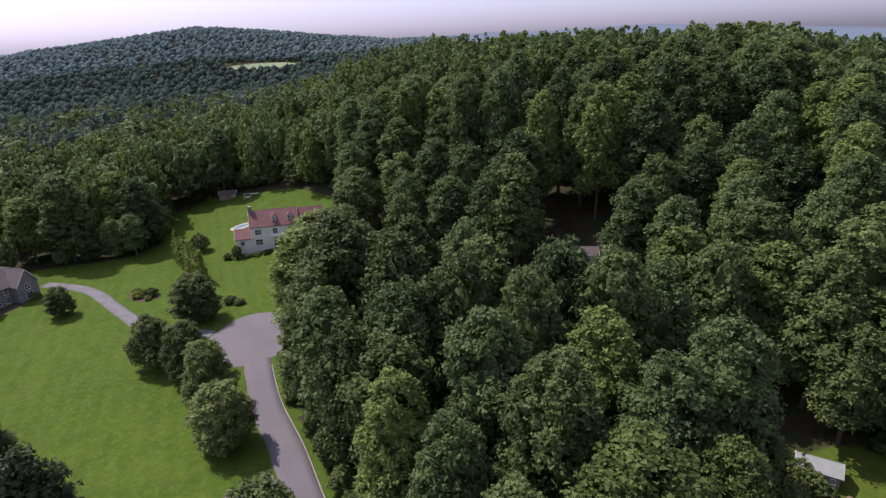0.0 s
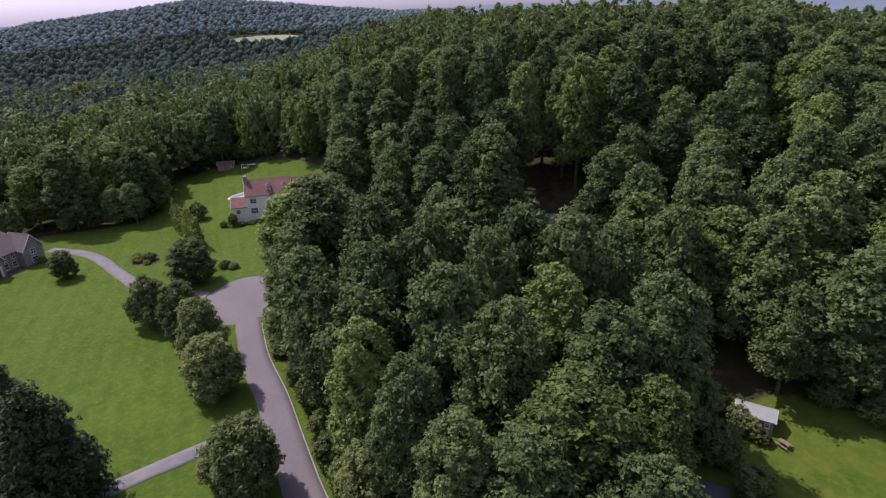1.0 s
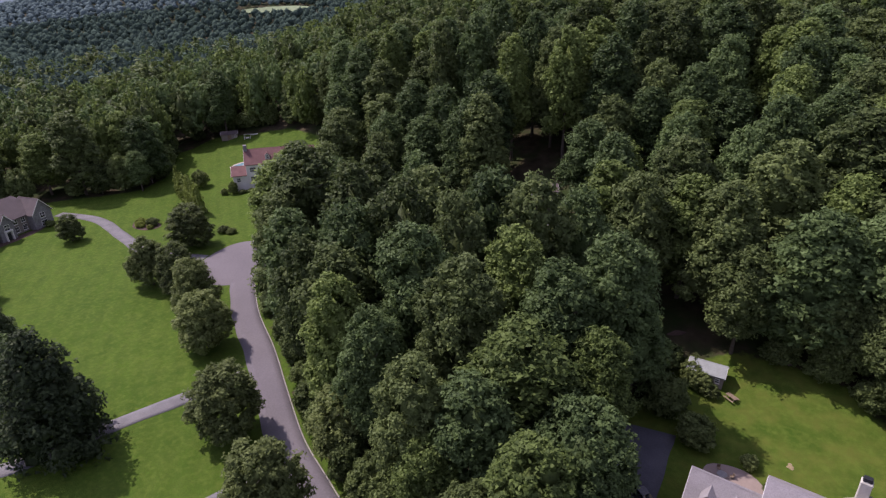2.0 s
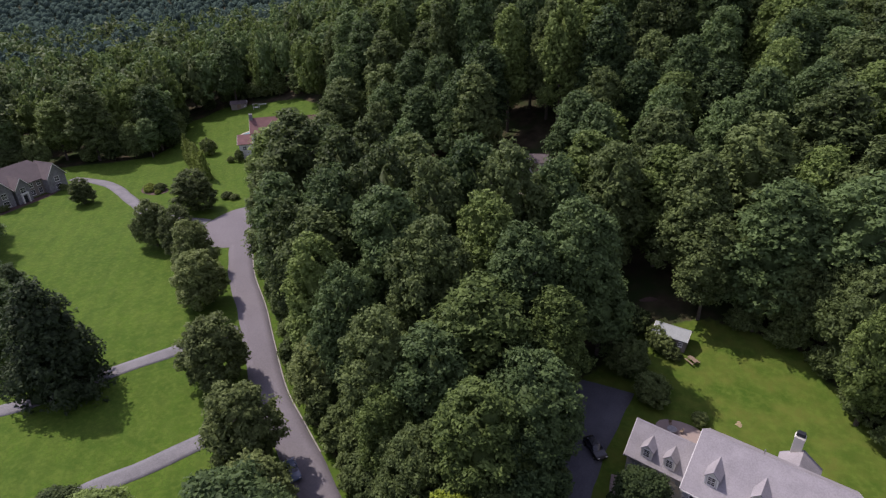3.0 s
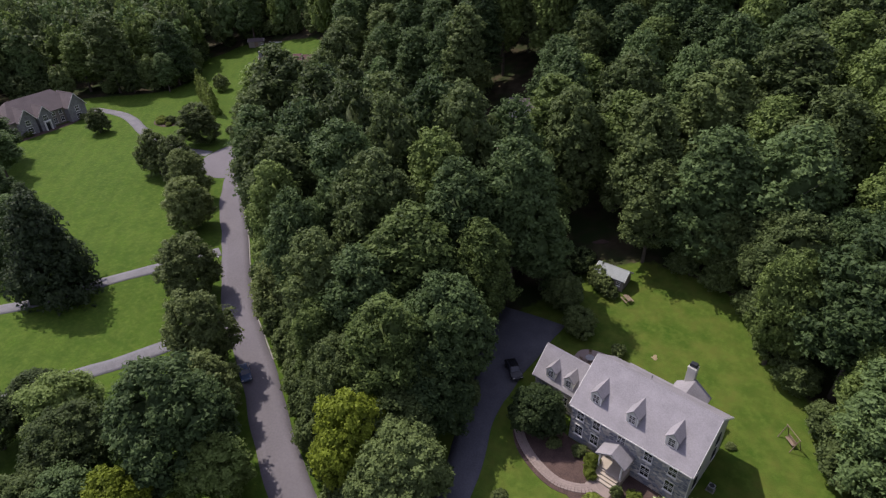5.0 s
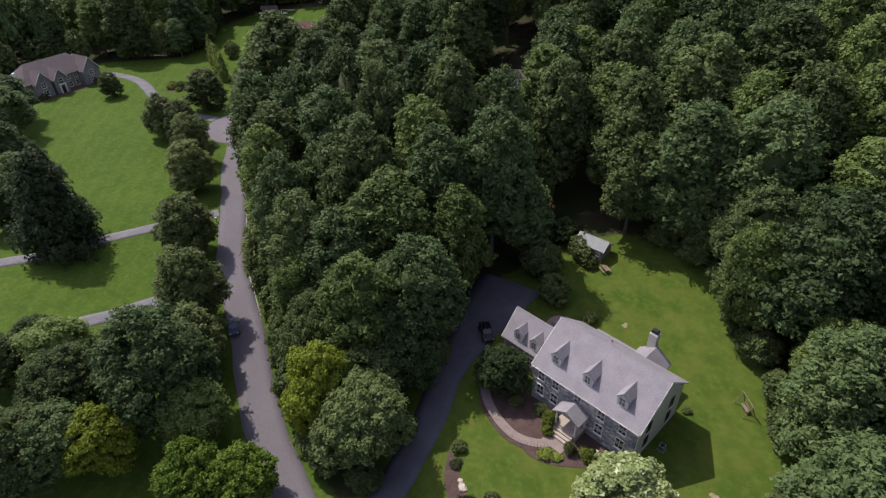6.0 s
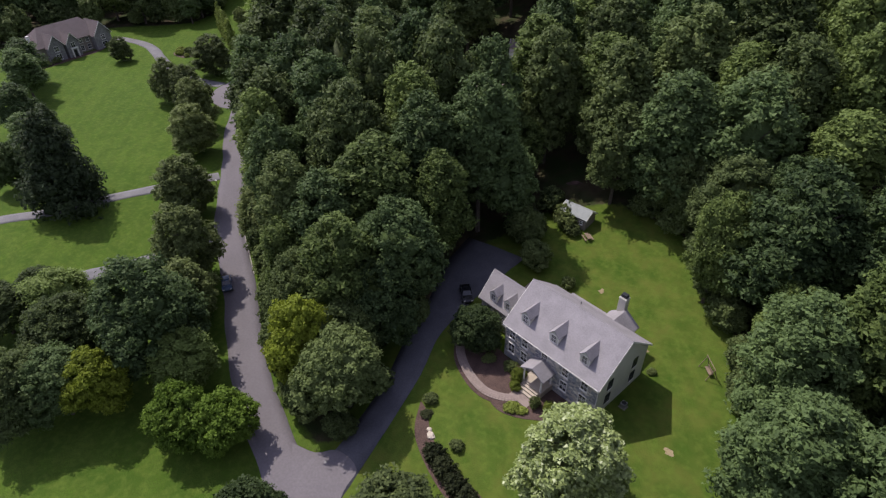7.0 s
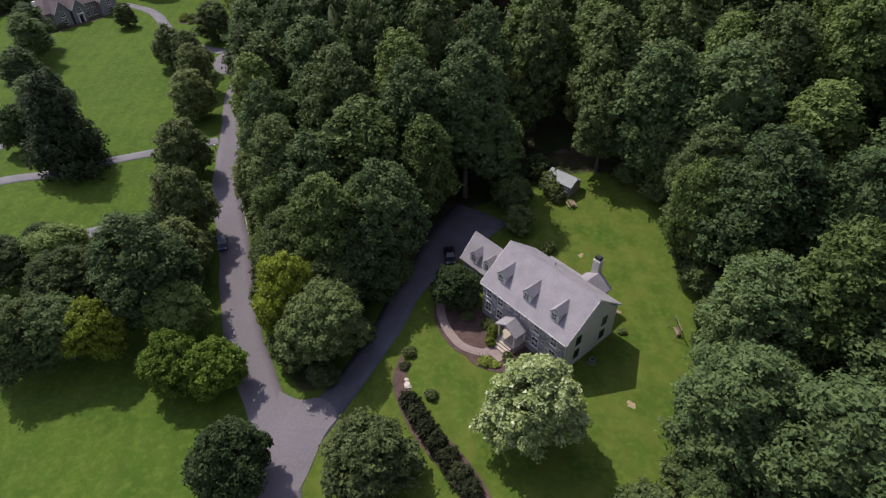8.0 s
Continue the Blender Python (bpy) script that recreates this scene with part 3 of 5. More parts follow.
def stone_house():
    h = thing("stone_house", 33.0, 61.4, 0.0, label="two-storey fieldstone house with weathered grey shingle roof and dormers", category="house")
    X0, X1, Y0, Y1, ZE = -8.4, 7.95, -5.8, 5.8, 5.6
    part("front_wall", boxes((X0, X1, Y0, Y0 + 0.45, -1.9, ZE)), STONE, h, "grey and tan fieldstone wall")
    part("rear_wall", boxes((X0, X1, Y1 - 0.4, Y1, -1.9, ZE)), STUCCO, h)
    for xa, xb in ((X0, X0 + 0.4), (X1 - 0.4, X1)):
        bm = bmesh.new()
        prism(bm, [(Y0 + 0.45, -1.9), (Y0 + 0.45, ZE), (Y0 + 0.45, ZE + 0.05), (0, 10.35), (Y1 - 0.4, ZE + 0.05), (Y1 - 0.4, -1.9)], "x", xa, xb)
        part("gable_wall", bm, STUCCO, h, "cream stuccoed gable wall")
    gable_roof(h, -8.7, 8.3, -6.22, 6.22, 5.84, 4.87, ROOF, label="weathered grey cedar shingle roof")
    gutter(h, -8.6, 8.2, -6.22, 5.8)
    part("downpipe", tube(bmesh.new(), (X1 + 0.1, Y0 - 0.02, -1), (X1 + 0.1, Y0 - 0.02, 5.6), 0.06, 0.06), WHITE, h)
    for x in (-5.75, -0.6, 4.6):
        dormer(h, x, -4.75, 7.0, 0, ROOF)
    bays = (-7.0, -4.6, -1.0, 2.7, 5.9)
    for x in bays:
        window(h, 1.0, 1.45, "-y", (x, Y0 - 0.03, 3.65))
        if abs(x + 1.0) > 0.5:
            window(h, 1.1, 1.7, "-y", (x, Y0 - 0.03, 0.8))
    for y in (-2.9, 2.9):
        window(h, 0.95, 1.6, "+x", (X1 + 0.03, y, 3.5), trim=SHUTTER)
        window(h, 0.95, 1.6, "+x", (X1 + 0.03, y, 0.7), trim=SHUTTER)
    # lower wing
    part("wing_wall", boxes((-16.6, X0 - 0.003, -2.6, 3.6, -1.9, 3.4)), STONE, h)
    bm = bmesh.new()
    prism(bm, [(-2.6, 3.4), (0.5, 6.8), (3.6, 3.4)], "x", -16.6, -16.2)
    part("wing_gable", bm, STUCCO, h)
    gable_roof(h, -16.95, X0 - 0.01, -3.0, 4.0, 3.55, 3.85, ROOF, label="weathered grey shingle roof of the wing")
    for x in (-14.2, -11.2):
        dormer(h, x, -2.45, 4.3, 0, ROOF, w=1.5, h=1.4, rise=0.8, depth=3.0)
    window(h, 1.0, 1.4, "-y", (-14.5, -2.63, 0.9))
    window(h, 1.0, 1.4, "-y", (-11.5, -2.63, 0.9))
    # rear ell with the chimney
    part("ell_wall", boxes((-0.2, 4.2, Y1 + 0.003, 9.0, -1.6, 4.3)), STUCCO, h)
    bm = bmesh.new()
    prism(bm, [(-0.2, 4.3), (2.0, 5.8), (4.2, 4.3)], "y", 6.2, 9.0)
    part("ell_gable", bm, STUCCO, h)
    bm = bmesh.new()
    prism(bm, [(-0.5, 4.25), (2.0, 6.1), (4.5, 4.25), (4.5, 4.05), (2.0, 5.85), (-0.5, 4.05)], "y", 5.0, 9.3)
    part("ell_roof", bm, ROOF, h)
    bm = bmesh.new()
    prism(bm, [(6.25, 3.75), (9.3, 3.2), (9.3, 3.05), (6.25, 3.6)], "x", -7.6, -0.55)
    part("rear_porch_roof", bm, ROOF, h)
    for x in (-7.4, -4.4, -1.5):
        part("porch_post", boxes((x - 0.08, x + 0.08, 9.0, 9.16, -1.2, 3.1)), WHITE, h)
    ch = part("chimney", boxes((0.55, 1.75, 8.9, 9.9, -1.6, 8.0), (0.5, 1.8, 8.85, 9.95, 7.75, 7.9), bevel=0.03), STUCCO, h, "pale stuccoed chimney stack")
    part("chimney_cap", boxes((0.62, 1.68, 8.98, 9.82, 8.15, 8.3), (0.66, 1.0, 9.1, 9.7, 8.0, 8.15), (1.3, 1.64, 9.1, 9.7, 8.0, 8.15), (0.7, 1.6, 9.05, 9.75, 8.3, 8.55), bevel=0.02), SHUTTER, ch, "black metal chimney cap")
    part("roof_vent", tube(bmesh.new(), (-1.8, 2.6, 8.3), (-1.8, 2.6, 9.3), 0.09, 0.09), METAL, h)
    # portico
    p = part("portico", boxes((-2.75, 0.95, -8.3, Y0 - 0.003, -1.2, 0.35), (-2.4, 0.6, -8.7, -8.3, -1.2, 0.12), (-2.4, 0.6, -9.1, -8.7, -1.2, -0.14), (-2.4, 0.6, -9.5, -9.1, -1.2, -0.4)), FLAG, h, "pale flagstone porch floor with a step")
    for x in (-2.45, 0.65):
        part("column", tube(bmesh.new(), (x, -8.05, 0.35), (x, -8.05, 2.75), 0.14, 0.11, 12), WHITE, p)
        part("pilaster", boxes((x - 0.1, x + 0.1, Y0 - 0.12, Y0 - 0.01, 0.35, 2.75)), WHITE, p)
    bm = bmesh.new()
    arch = [(-2.75, 2.7), (-2.75, 3.0), (-0.9, 4.05), (0.95, 3.0), (0.95, 2.7), (0.55, 2.7)]
    arch += [(-0.9 + 1.45 * math.cos(a), 2.7 + 0.85 * math.sin(a)) for a in np.linspace(0.15, math.pi - 0.15, 9)] + [(-2.35, 2.7)]
    prism(bm, arch, "y", -8.3, -8.1)
    part("pediment", bm, WHITE, p, "white arched pediment")
    bm = bmesh.new()
    prism(bm, [(-3.0, 2.9), (-0.9, 4.2), (1.2, 2.9), (1.2, 2.75), (-0.9, 4.05), (-3.0, 2.75)], "y", -8.5, Y0 - 0.01)
    part("portico_roof", bm, ROOF, p)
    part("landing", boxes((-2.6, 0.7, -11.0, -9.51, -1.0, -0.66), bevel=0.02), PAVER, p, "tan paver landing before the porch")
    part("front_door", boxes((-1.4, -0.4, Y0 - 0.06, Y0 - 0.01, 0.35, 2.4), bevel=0.01), SHUTTER, h, "dark panelled front door")
    part("door_surround", boxes((-1.75, -1.42, Y0 - 0.07, Y0 - 0.01, 0.35, 2.7), (-0.38, -0.05, Y0 - 0.07, Y0 - 0.01, 0.35, 2.7), (-1.42, -0.38, Y0 - 0.07, Y0 - 0.01, 2.42, 2.7)), WHITE, h)
    return h


stone_house()


def hip_roof(parent, x0, x1, y0, y1, z, rise, inset, mat, label=""):
    bm = bmesh.new()
    m = (y0 + y1) / 2
    c = [bm.verts.new(p) for p in ((x0, y0, z), (x1, y0, z), (x1, y1, z), (x0, y1, z))]
    u = [bm.verts.new(p) for p in ((x0, y0, z - 0.25), (x1, y0, z - 0.25), (x1, y1, z - 0.25), (x0, y1, z - 0.25))]
    r = [bm.verts.new((x0 + inset, m, z + rise)), bm.verts.new((x1 - inset, m, z + rise))]
    for f in ((c[0], c[1], r[1], r[0]), (c[1], c[2], r[1]), (c[2], c[3], r[0], r[1]), (c[3], c[0], r[0]), u[::-1]):
        bm.faces.new(f)
    for i in range(4):
        bm.faces.new((c[i], u[i], u[(i + 1) % 4], c[(i + 1) % 4]))
    return part("roof", bm, mat, parent, label)


def brown_house():
    """Local x runs along the front, which faces local -y."""
    h = thing("brown_roofed_house", -184.5, 48.5, turn=108.0, label="large stone-fronted house with brown-grey hipped and gabled roof", category="house")
    part("wall", boxes((-13, 11.5, -3.5, 8, -0.5, 5.2)), SIDING, h)
    hip_roof(h, -13.6, 12.1, -4.1, 8.6, 5.2, 5.2, 5.0, ROOF_BROWN, "brown-grey shingle roof")
    for x, w, d in ((-8.2, 5.4, 1.8), (-2.4, 4.6, 2.2), (9.0, 6.4, 2.6)):
        g = part("front_gable", prism(boxes((x - w / 2, x + w / 2, -3.5 - d, -3.503, -0.5, 5.0)), [(x - w / 2, 5.0), (x, 5.0 + w * 0.66), (x + w / 2, 5.0)], "y", -3.5 - d, -3.0 - d), GREY_STONE, h, "grey stone front gable")
        gable_roof(h, x - w / 2 - 0.4, x + w / 2 + 0.4, -4.0 - d, 2.0, 4.9, w * 0.66 + 0.4, ROOF_BROWN, "y", trim=WHITE)
        window(h, 1.5, 1.6, "-y", (x, -3.53 - d, 3.3))
        if abs(x + 2.4) > 0.1:
            window(h, 1.8, 1.7, "-y", (x, -3.53 - d, 0.6))
    for x in (1.8, 4.4):
        window(h, 1.2, 1.6, "-y", (x, -3.53, 0.7))
        window(h, 1.2, 1.4, "-y", (x, -3.53, 3.3))
    e = part("entry", boxes((-3.5, -3.2, -6.3, -5.703, -0.2, 2.9), (-1.6, -1.3, -6.3, -5.703, -0.2, 2.9), (-3.6, -1.2, -6.4, -5.703, 2.9, 3.3)), WHITE, h, "white entry surround")
    part("front_door", boxes((-2.95, -1.85, -5.76, -5.71, 0, 2.3)), SHUTTER, e)
    part("chimney", boxes((-12.9, -12.1, 1.5, 2.4, 3, 8.6), bevel=0.03), WHITE, h, "pale chimney stack")
    return h


brown_house()


def red_house():
    h = thing("red_roofed_house", -151.4, 127.2, 0.8, turn=50.0, label="white two-storey house with red shingle roof and dormers", category="house")
    part("wall", boxes((-9.5, 6.0, -5, 5, -4.2, 6.0)), WHITE, h)
    for xa, xb in ((-9.5, -9.1), (5.6, 6.0)):
        part("gable_wall", prism(bmesh.new(), [(-4.9, 6.0), (0, 10.1), (4.9, 6.0)], "x", xa, xb), WHITE, h)
    gable_roof(h, -9.9, 6.3, -5.5, 5.5, 6.1, 4.5, ROOF_RED, label="red shingle roof")
    part("east_wall", boxes((6.003, 15, -4.2, 5, -4.2, 5.6)), WHITE, h)
    gable_roof(h, 6.31, 15.4, -4.7, 5.3, 5.7, 4.4, ROOF_RED, label="red shingle roof")
    part("side_wing_wall", boxes((-14.5, -9.503, -5.4, 2, -4.2, 2.4)), WHITE, h)
    gable_roof(h, -15.0, -9.51, -5.9, 2.4, 2.5, 2.6, ROOF_RED, label="low red shingle roof")
    for x in (-1.6, 3.6):
        dormer(h, x, -3.9, 7.4, 0, ROOF_RED, w=1.6, h=1.5)
    for x in (-7.2, -1.6, 3.6, 9):
        window(h, 2.0 if x < -5 else 1.5, 1.6, "-y", (x, -5.03 if x < 6 else -4.23, 3.4), (3, 3))
        if x != -1.6:
            window(h, 2.2 if x < -5 else 1.5, 1.8, "-y", (x, -5.03 if x < 6 else -4.23, -0.2), (3, 3))
    window(h, 1.2, 1.3, "-y", (-12.6, -5.43, 0.2))
    p = part("portico", boxes((-3.0, -2.75, -6.6, -6.35, -4.2, 2.6), (-0.45, -0.2, -6.6, -6.35, -4.2, 2.6), (-3.2, 0, -6.7, -5.003, 2.6, 3.0)), WHITE, h)
    part("front_door", boxes((-2.2, -1.0, -5.06, -5.01, -1.6, 0.9)), SHUTTER, h)
    part("chimney", boxes((-9.8, -8.6, -0.8, 0.4, 5, 12.2), bevel=0.03), GREY_STONE, h, "grey chimney stack")
    return h


red_house()


def small_building(name, x, y, turn, w, d, eave, rise, wall, roof, label, category="shed", door=True):
    h = thing(name, x, y, turn=turn, label=label, category=category)
    part("wall", boxes((-w / 2, w / 2, -d / 2, d / 2, -0.4, eave)), wall, h)
    for xa, xb in ((-w / 2, -w / 2 + 0.12), (w / 2 - 0.12, w / 2)):
        part("gable_wall", prism(bmesh.new(), [(-d / 2, eave), (0, eave + rise * 0.92), (d / 2, eave)], "x", xa, xb), wall, h)
    gable_roof(h, -w / 2 - 0.25, w / 2 + 0.25, -d / 2 - 0.3, d / 2 + 0.3, eave + 0.1, rise, roof, thick=0.12)
    if door:
        part("door", boxes((-0.8, 0.8, -d / 2 - 0.05, -d / 2 - 0.01, 0, eave - 0.25)), WOOD, h)
        window(h, 0.6, 0.7, "-y", (w / 2 - 0.9, -d / 2 - 0.03, 1.0), (2, 2))
    return h


small_building("garden_shed", 11.4, 90.2, 4, 5.6, 3.4, 2.2, 1.3, SIDING, ROOF_PALE, "small garden shed with pale grey-green shingle roof beside shrubs")
small_building("pool_shed", -210.5, 148.8, 52, 7, 3.5, 2.2, 1.2, SIDING, ROOF_BROWN, "low pale shed with brown roof at the wood's edge")
small_building("woodland_cottage", -43.5, 134.5, 30, 7.0, 4.6, 2.7, 1.7, WHITE, ROOF_BROWN, "small white cottage with grey roof in a woodland clearing", "cottage")



def tan_house():
    """A long low house deep in the wood, of which the roof and chimney show between the crowns."""
    h = thing("tan_roofed_house", -38.0, 114.0, turn=-8.0, label="low house with pinkish tan shingle roof among tall trees", category="house")
    part("wall", boxes((-10.5, 10.5, -4.6, 4.6, -2.0, 4.2)), SIDING, h)
    for xa, xb in ((-10.5, -10.2), (10.2, 10.5)):
        part("gable_wall", prism(bmesh.new(), [(-4.6, 4.2), (0, 7.6), (4.6, 4.2)], "x", xa, xb), SIDING, h)
    gable_roof(h, -11.0, 11.0, -5.2, 5.2, 4.3, 3.8, ROOF_TAN, label="pinkish tan shingle roof")
    part("chimney", boxes((6.2, 7.2, 0.6, 1.5, 4, 10.0), bevel=0.03), WHITE, h, "white painted chimney stack")
    for x in (-7, -3, 3, 7):
        window(h, 1.2, 1.4, "-y", (x, -4.63, 1.2))
    return h


tan_house()

# ---- trees ----
ICO = bmesh.new()
bmesh.ops.create_icosphere(ICO, subdivisions=1, radius=1)
ICO0_V = np.array([v.co for v in ICO.verts])
ICO0_F = np.array([[v.index for v in f.verts] for f in ICO.faces])
ICO.free()


def sprays(rng, p, out, per, puff, size, up):
    """Pointed leaf sprays gathered in a small puff round every point."""
    k = len(p)
    centre, out = np.repeat(p, per, 0), np.repeat(out, per, 0)
    n = len(centre)
    q = rng.normal(size=(n, 3)) + out * 0.9 + np.array([0, 0, 0.45])
    d = q / np.linalg.norm(q, axis=1)[:, None]
    puff_r = np.repeat(rng.uniform(0.6, 1.4, k), per)[:, None]
    p = centre + d * puff * puff_r * rng.uniform(0.4, 1.2, (n, 1))
    nrm = d * 0.6 + out * 0.4 + np.array([0, 0, up]) + rng.normal(size=(n, 3)) * 0.55
    nrm /= np.linalg.norm(nrm, axis=1)[:, None]
    t = np.cross(nrm, rng.normal(size=(n, 3)))
    t /= np.linalg.norm(t, axis=1)[:, None]
    b = np.cross(nrm, t)
    s = size * rng.uniform(0.5, 1.35, n)[:, None]
    droop = nrm * s * 0.22
    q = np.stack([p - t * s * 0.55 - b * s * 0.46, p - t * s * 0.4 + b * s * 0.46, p + t * s * 0.75 - droop], 1).reshape(-1, 3)
    return q, np.arange(n * 3).reshape(-1, 3)


def lobe_crown(rng, shape, leaves, size, lobes, lobe_r, up=0.35, core=0.6, per=10, puff=0.7):
    """Leaf sprays over a stack of lobes, for conifers."""
    c, r = shape(rng, lobes, lobe_r)
    cv = (c[:, None, :] + ICO0_V[None] * (r * core)[:, None, None] * rng.uniform(0.86, 1.1, (len(c), len(ICO0_V), 1))).reshape(-1, 3)
    cf = (np.arange(len(c))[:, None, None] * len(ICO0_V) + ICO0_F[None]).reshape(-1, 3)
    k = max(8, leaves // per)
    pick = rng.choice(len(c), k, p=r ** 2 / np.sum(r ** 2))
    d = rng.normal(size=(k, 3))
    d[:, 2] += 0.35
    d /= np.linalg.norm(d, axis=1)[:, None]
    q, lf = sprays(rng, c[pick] + d * (r[pick] * rng.uniform(0.62, 1.06, k))[:, None], d, per, puff, size, up)
    return np.vstack([cv, q]), np.vstack([cf, lf + len(cv)])


OCTA_V = np.array([(1, 0, 0), (-1, 0, 0), (0, 1, 0), (0, -1, 0), (0, 0, 1), (0, 0, -1)], float)
OCTA_F = np.array([(0, 2, 4), (2, 1, 4), (1, 3, 4), (3, 0, 4), (2, 0, 5), (1, 2, 5), (3, 1, 5), (0, 3, 5)])


def clump_crown(rng, radius, z0, z1, leaves, size, up=0.35, core=0.7, per=60, clump=1.25, taper=0.3, lobes=7, rag=1.0, squat=0.8):
    """A crown of limbs' lobes, each set with leafy clumps that stand apart, so that shade lies between and under them."""
    half, tall = (z1 - z0) / 2, z1 - z0
    lobe = [(np.array([0, 0, z0 + half * 1.06]), radius * 0.6, half * 0.94)]
    turn = rng.uniform(0, 6.28)
    for i in range(lobes):
        u = (i + 0.5) / lobes
        rl = radius * rng.uniform(0.36, 0.52) * (1 - 0.25 * u)
        hl = min(half * 0.7, rl * rng.uniform(1.0, 1.5))
        reach = radius * (1 - taper * u ** 1.5) * rng.uniform(0.86, 1.08)
        a = turn + i * 2.4 + rng.uniform(-0.35, 0.35)
        out = max(0.15 * radius, reach - rl)
        lobe.append((np.array([out * math.cos(a), out * math.sin(a), z0 + hl + (tall - 2 * hl) * (0.08 + 0.84 * u)]), rl, hl))
    area = np.array([r * (r + h) for _, r, h in lobe])
    count = max(10, leaves // per)
    ps, ds, vs, fs, n_v = [], [], [], [], 0
    for m, (c, r, h) in enumerate(lobe):
        axes = np.array([r, r, h])
        cv = c + ICO0_V * axes * core * rng.uniform(0.85, 1.05, (len(ICO0_V), 1))
        vs.append(cv)
        fs.append(ICO0_F + n_v)
        n_v += len(cv)
        k = max(4, int(1.9 * count * area[m] / area.sum()))
        i = np.arange(k) + 0.5
        z = 1 - 1.82 * i / k
        a = i * 2.39996 + rng.uniform(0, 6.28)
        w = np.sqrt(1 - z * z)
        d = np.stack([w * np.cos(a), w * np.sin(a), z], -1) + rng.normal(size=(k, 3)) * 0.16
        d /= np.linalg.norm(d, axis=1)[:, None]
        p = c + d * (axes * (1 - 0.06 * d[:, 2:] ** 4) + rag * r * 0.085 * np.clip(rng.normal(size=(k, 1)), -2, 1.6))
        keep = np.ones(k, bool)
        for m2, (c2, r2, h2) in enumerate(lobe):
            if m2 != m:
                keep &= np.sum(((p - c2) / (np.array([r2, r2, h2]) * 0.84)) ** 2, 1) > 1
        ps.append(p[keep])
        ds.append(d[keep])
    p, d = np.vstack(ps), np.vstack(ds)
    k = len(p)
    rc = clump * rng.uniform(0.6, 1.4, k)
    flat = np.array([1, 1, squat])
    if per >= 20:
        cv = (p[:, None, :] + OCTA_V[None] * flat * (rc * 0.55)[:, None, None]).reshape(-1, 3)
        vs.append(cv)
        fs.append((np.arange(k)[:, None, None] * 6 + OCTA_F[None]).reshape(-1, 3) + n_v)
        n_v += len(cv)
    pc, dc, rr = np.repeat(p, per, 0), np.repeat(d, per, 0), np.repeat(rc, per)[:, None]
    n = len(pc)
    q = rng.normal(size=(n, 3)) + dc * 0.75 + np.array([0, 0, 0.55])
    q /= np.linalg.norm(q, axis=1)[:, None]
    pc = pc + q * flat * rr * rng.uniform(0.5, 1.1, (n, 1))
    nrm = q * 0.85 + np.array([0, 0, up]) + rng.normal(size=(n, 3)) * 0.5
    nrm /= np.linalg.norm(nrm, axis=1)[:, None]
    t = np.cross(nrm, rng.normal(size=(n, 3)))
    t /= np.linalg.norm(t, axis=1)[:, None]
    b = np.cross(nrm, t)
    e = size * rng.uniform(0.5, 1.4, n)[:, None]
    tri = np.stack([pc - t * e * 0.5 - b * e * 0.45, pc - t * e * 0.4 + b * e * 0.45, pc + t * e * 0.75 - nrm * e * 0.2], 1).reshape(-1, 3)
    vs.append(tri)
    fs.append(np.arange(n * 3).reshape(-1, 3) + n_v)
    return np.vstack(vs), np.vstack(fs)


def cone(radius, z0, z1):
    def shape(rng, k, lr):
        u = (np.arange(k) + 0.5) / k
        a = np.arange(k) * 2.39996
        w = radius * (1 - u) ** 0.55 * rng.uniform(0.5, 0.9, k)
        c = np.stack([w * np.cos(a), w * np.sin(a), z0 + (z1 - z0) * u], -1)
        return c, lr * (1.15 - 0.75 * u) * rng.uniform(0.8, 1.2, k)
    return shape


def trunk_mesh(rng, h, r, spread, limbs=6):
    bm = bmesh.new()
    lean = rng.normal(size=2) * 0.02 * h
    knots = [Vector((lean[0] * k * k, lean[1] * k * k, h * k)) for k in (-0.03, 0.25, 0.5, 0.75, 1.0)]
    rad = [r * 1.35, r, r * 0.8, r * 0.55, r * 0.2]
    for i in range(4):
        tube(bm, knots[i], knots[i + 1], rad[i], rad[i + 1], 8)
    for i in range(limbs):
        k = 0.3 + 0.6 * i / limbs
        a = i * 2.4 + rng.uniform(0, 1)
        base = Vector((lean[0] * k * k, lean[1] * k * k, h * k))
        out = spread * rng.uniform(0.45, 0.75)
        elbow = base + Vector((math.cos(a) * out * 0.5, math.sin(a) * out * 0.5, h * 0.1))
        tip = base + Vector((math.cos(a) * out, math.sin(a) * out, h * rng.uniform(0.14, 0.24)))
        tube(bm, base, elbow, r * 0.42 * (1.2 - k * 0.6), r * 0.28, 6)
        tube(bm, elbow, tip, r * 0.28, r * 0.08, 5)
    return bm


MODELS = {}


def tree_model(key, kind, leaf_mat, label, seed, radius, z0, z1, leaves, size, trunk_r, shape=None, category="tree", **kw):
    """One model of a tree, standing at the origin until it is copied; the first place takes the model itself."""
    rng = np.random.default_rng(seed)
    ob = tagged(new(kind), label, category)
    ob.empty_display_size = 0.5
    if shape:
        v, f = lobe_crown(rng, shape, leaves=leaves, size=size, **kw)
    else:
        v, f = clump_crown(rng, radius, z0, z1, leaves, size, **kw)
    c = new("crown", mesh_from("crown", v, f, leaf_mat))
    c.parent = ob
    if trunk_r:
        part("trunk", trunk_mesh(rng, z0 + (z1 - z0) * 0.8, trunk_r, radius), BARK, ob)
    MODELS[key] = [ob, True]


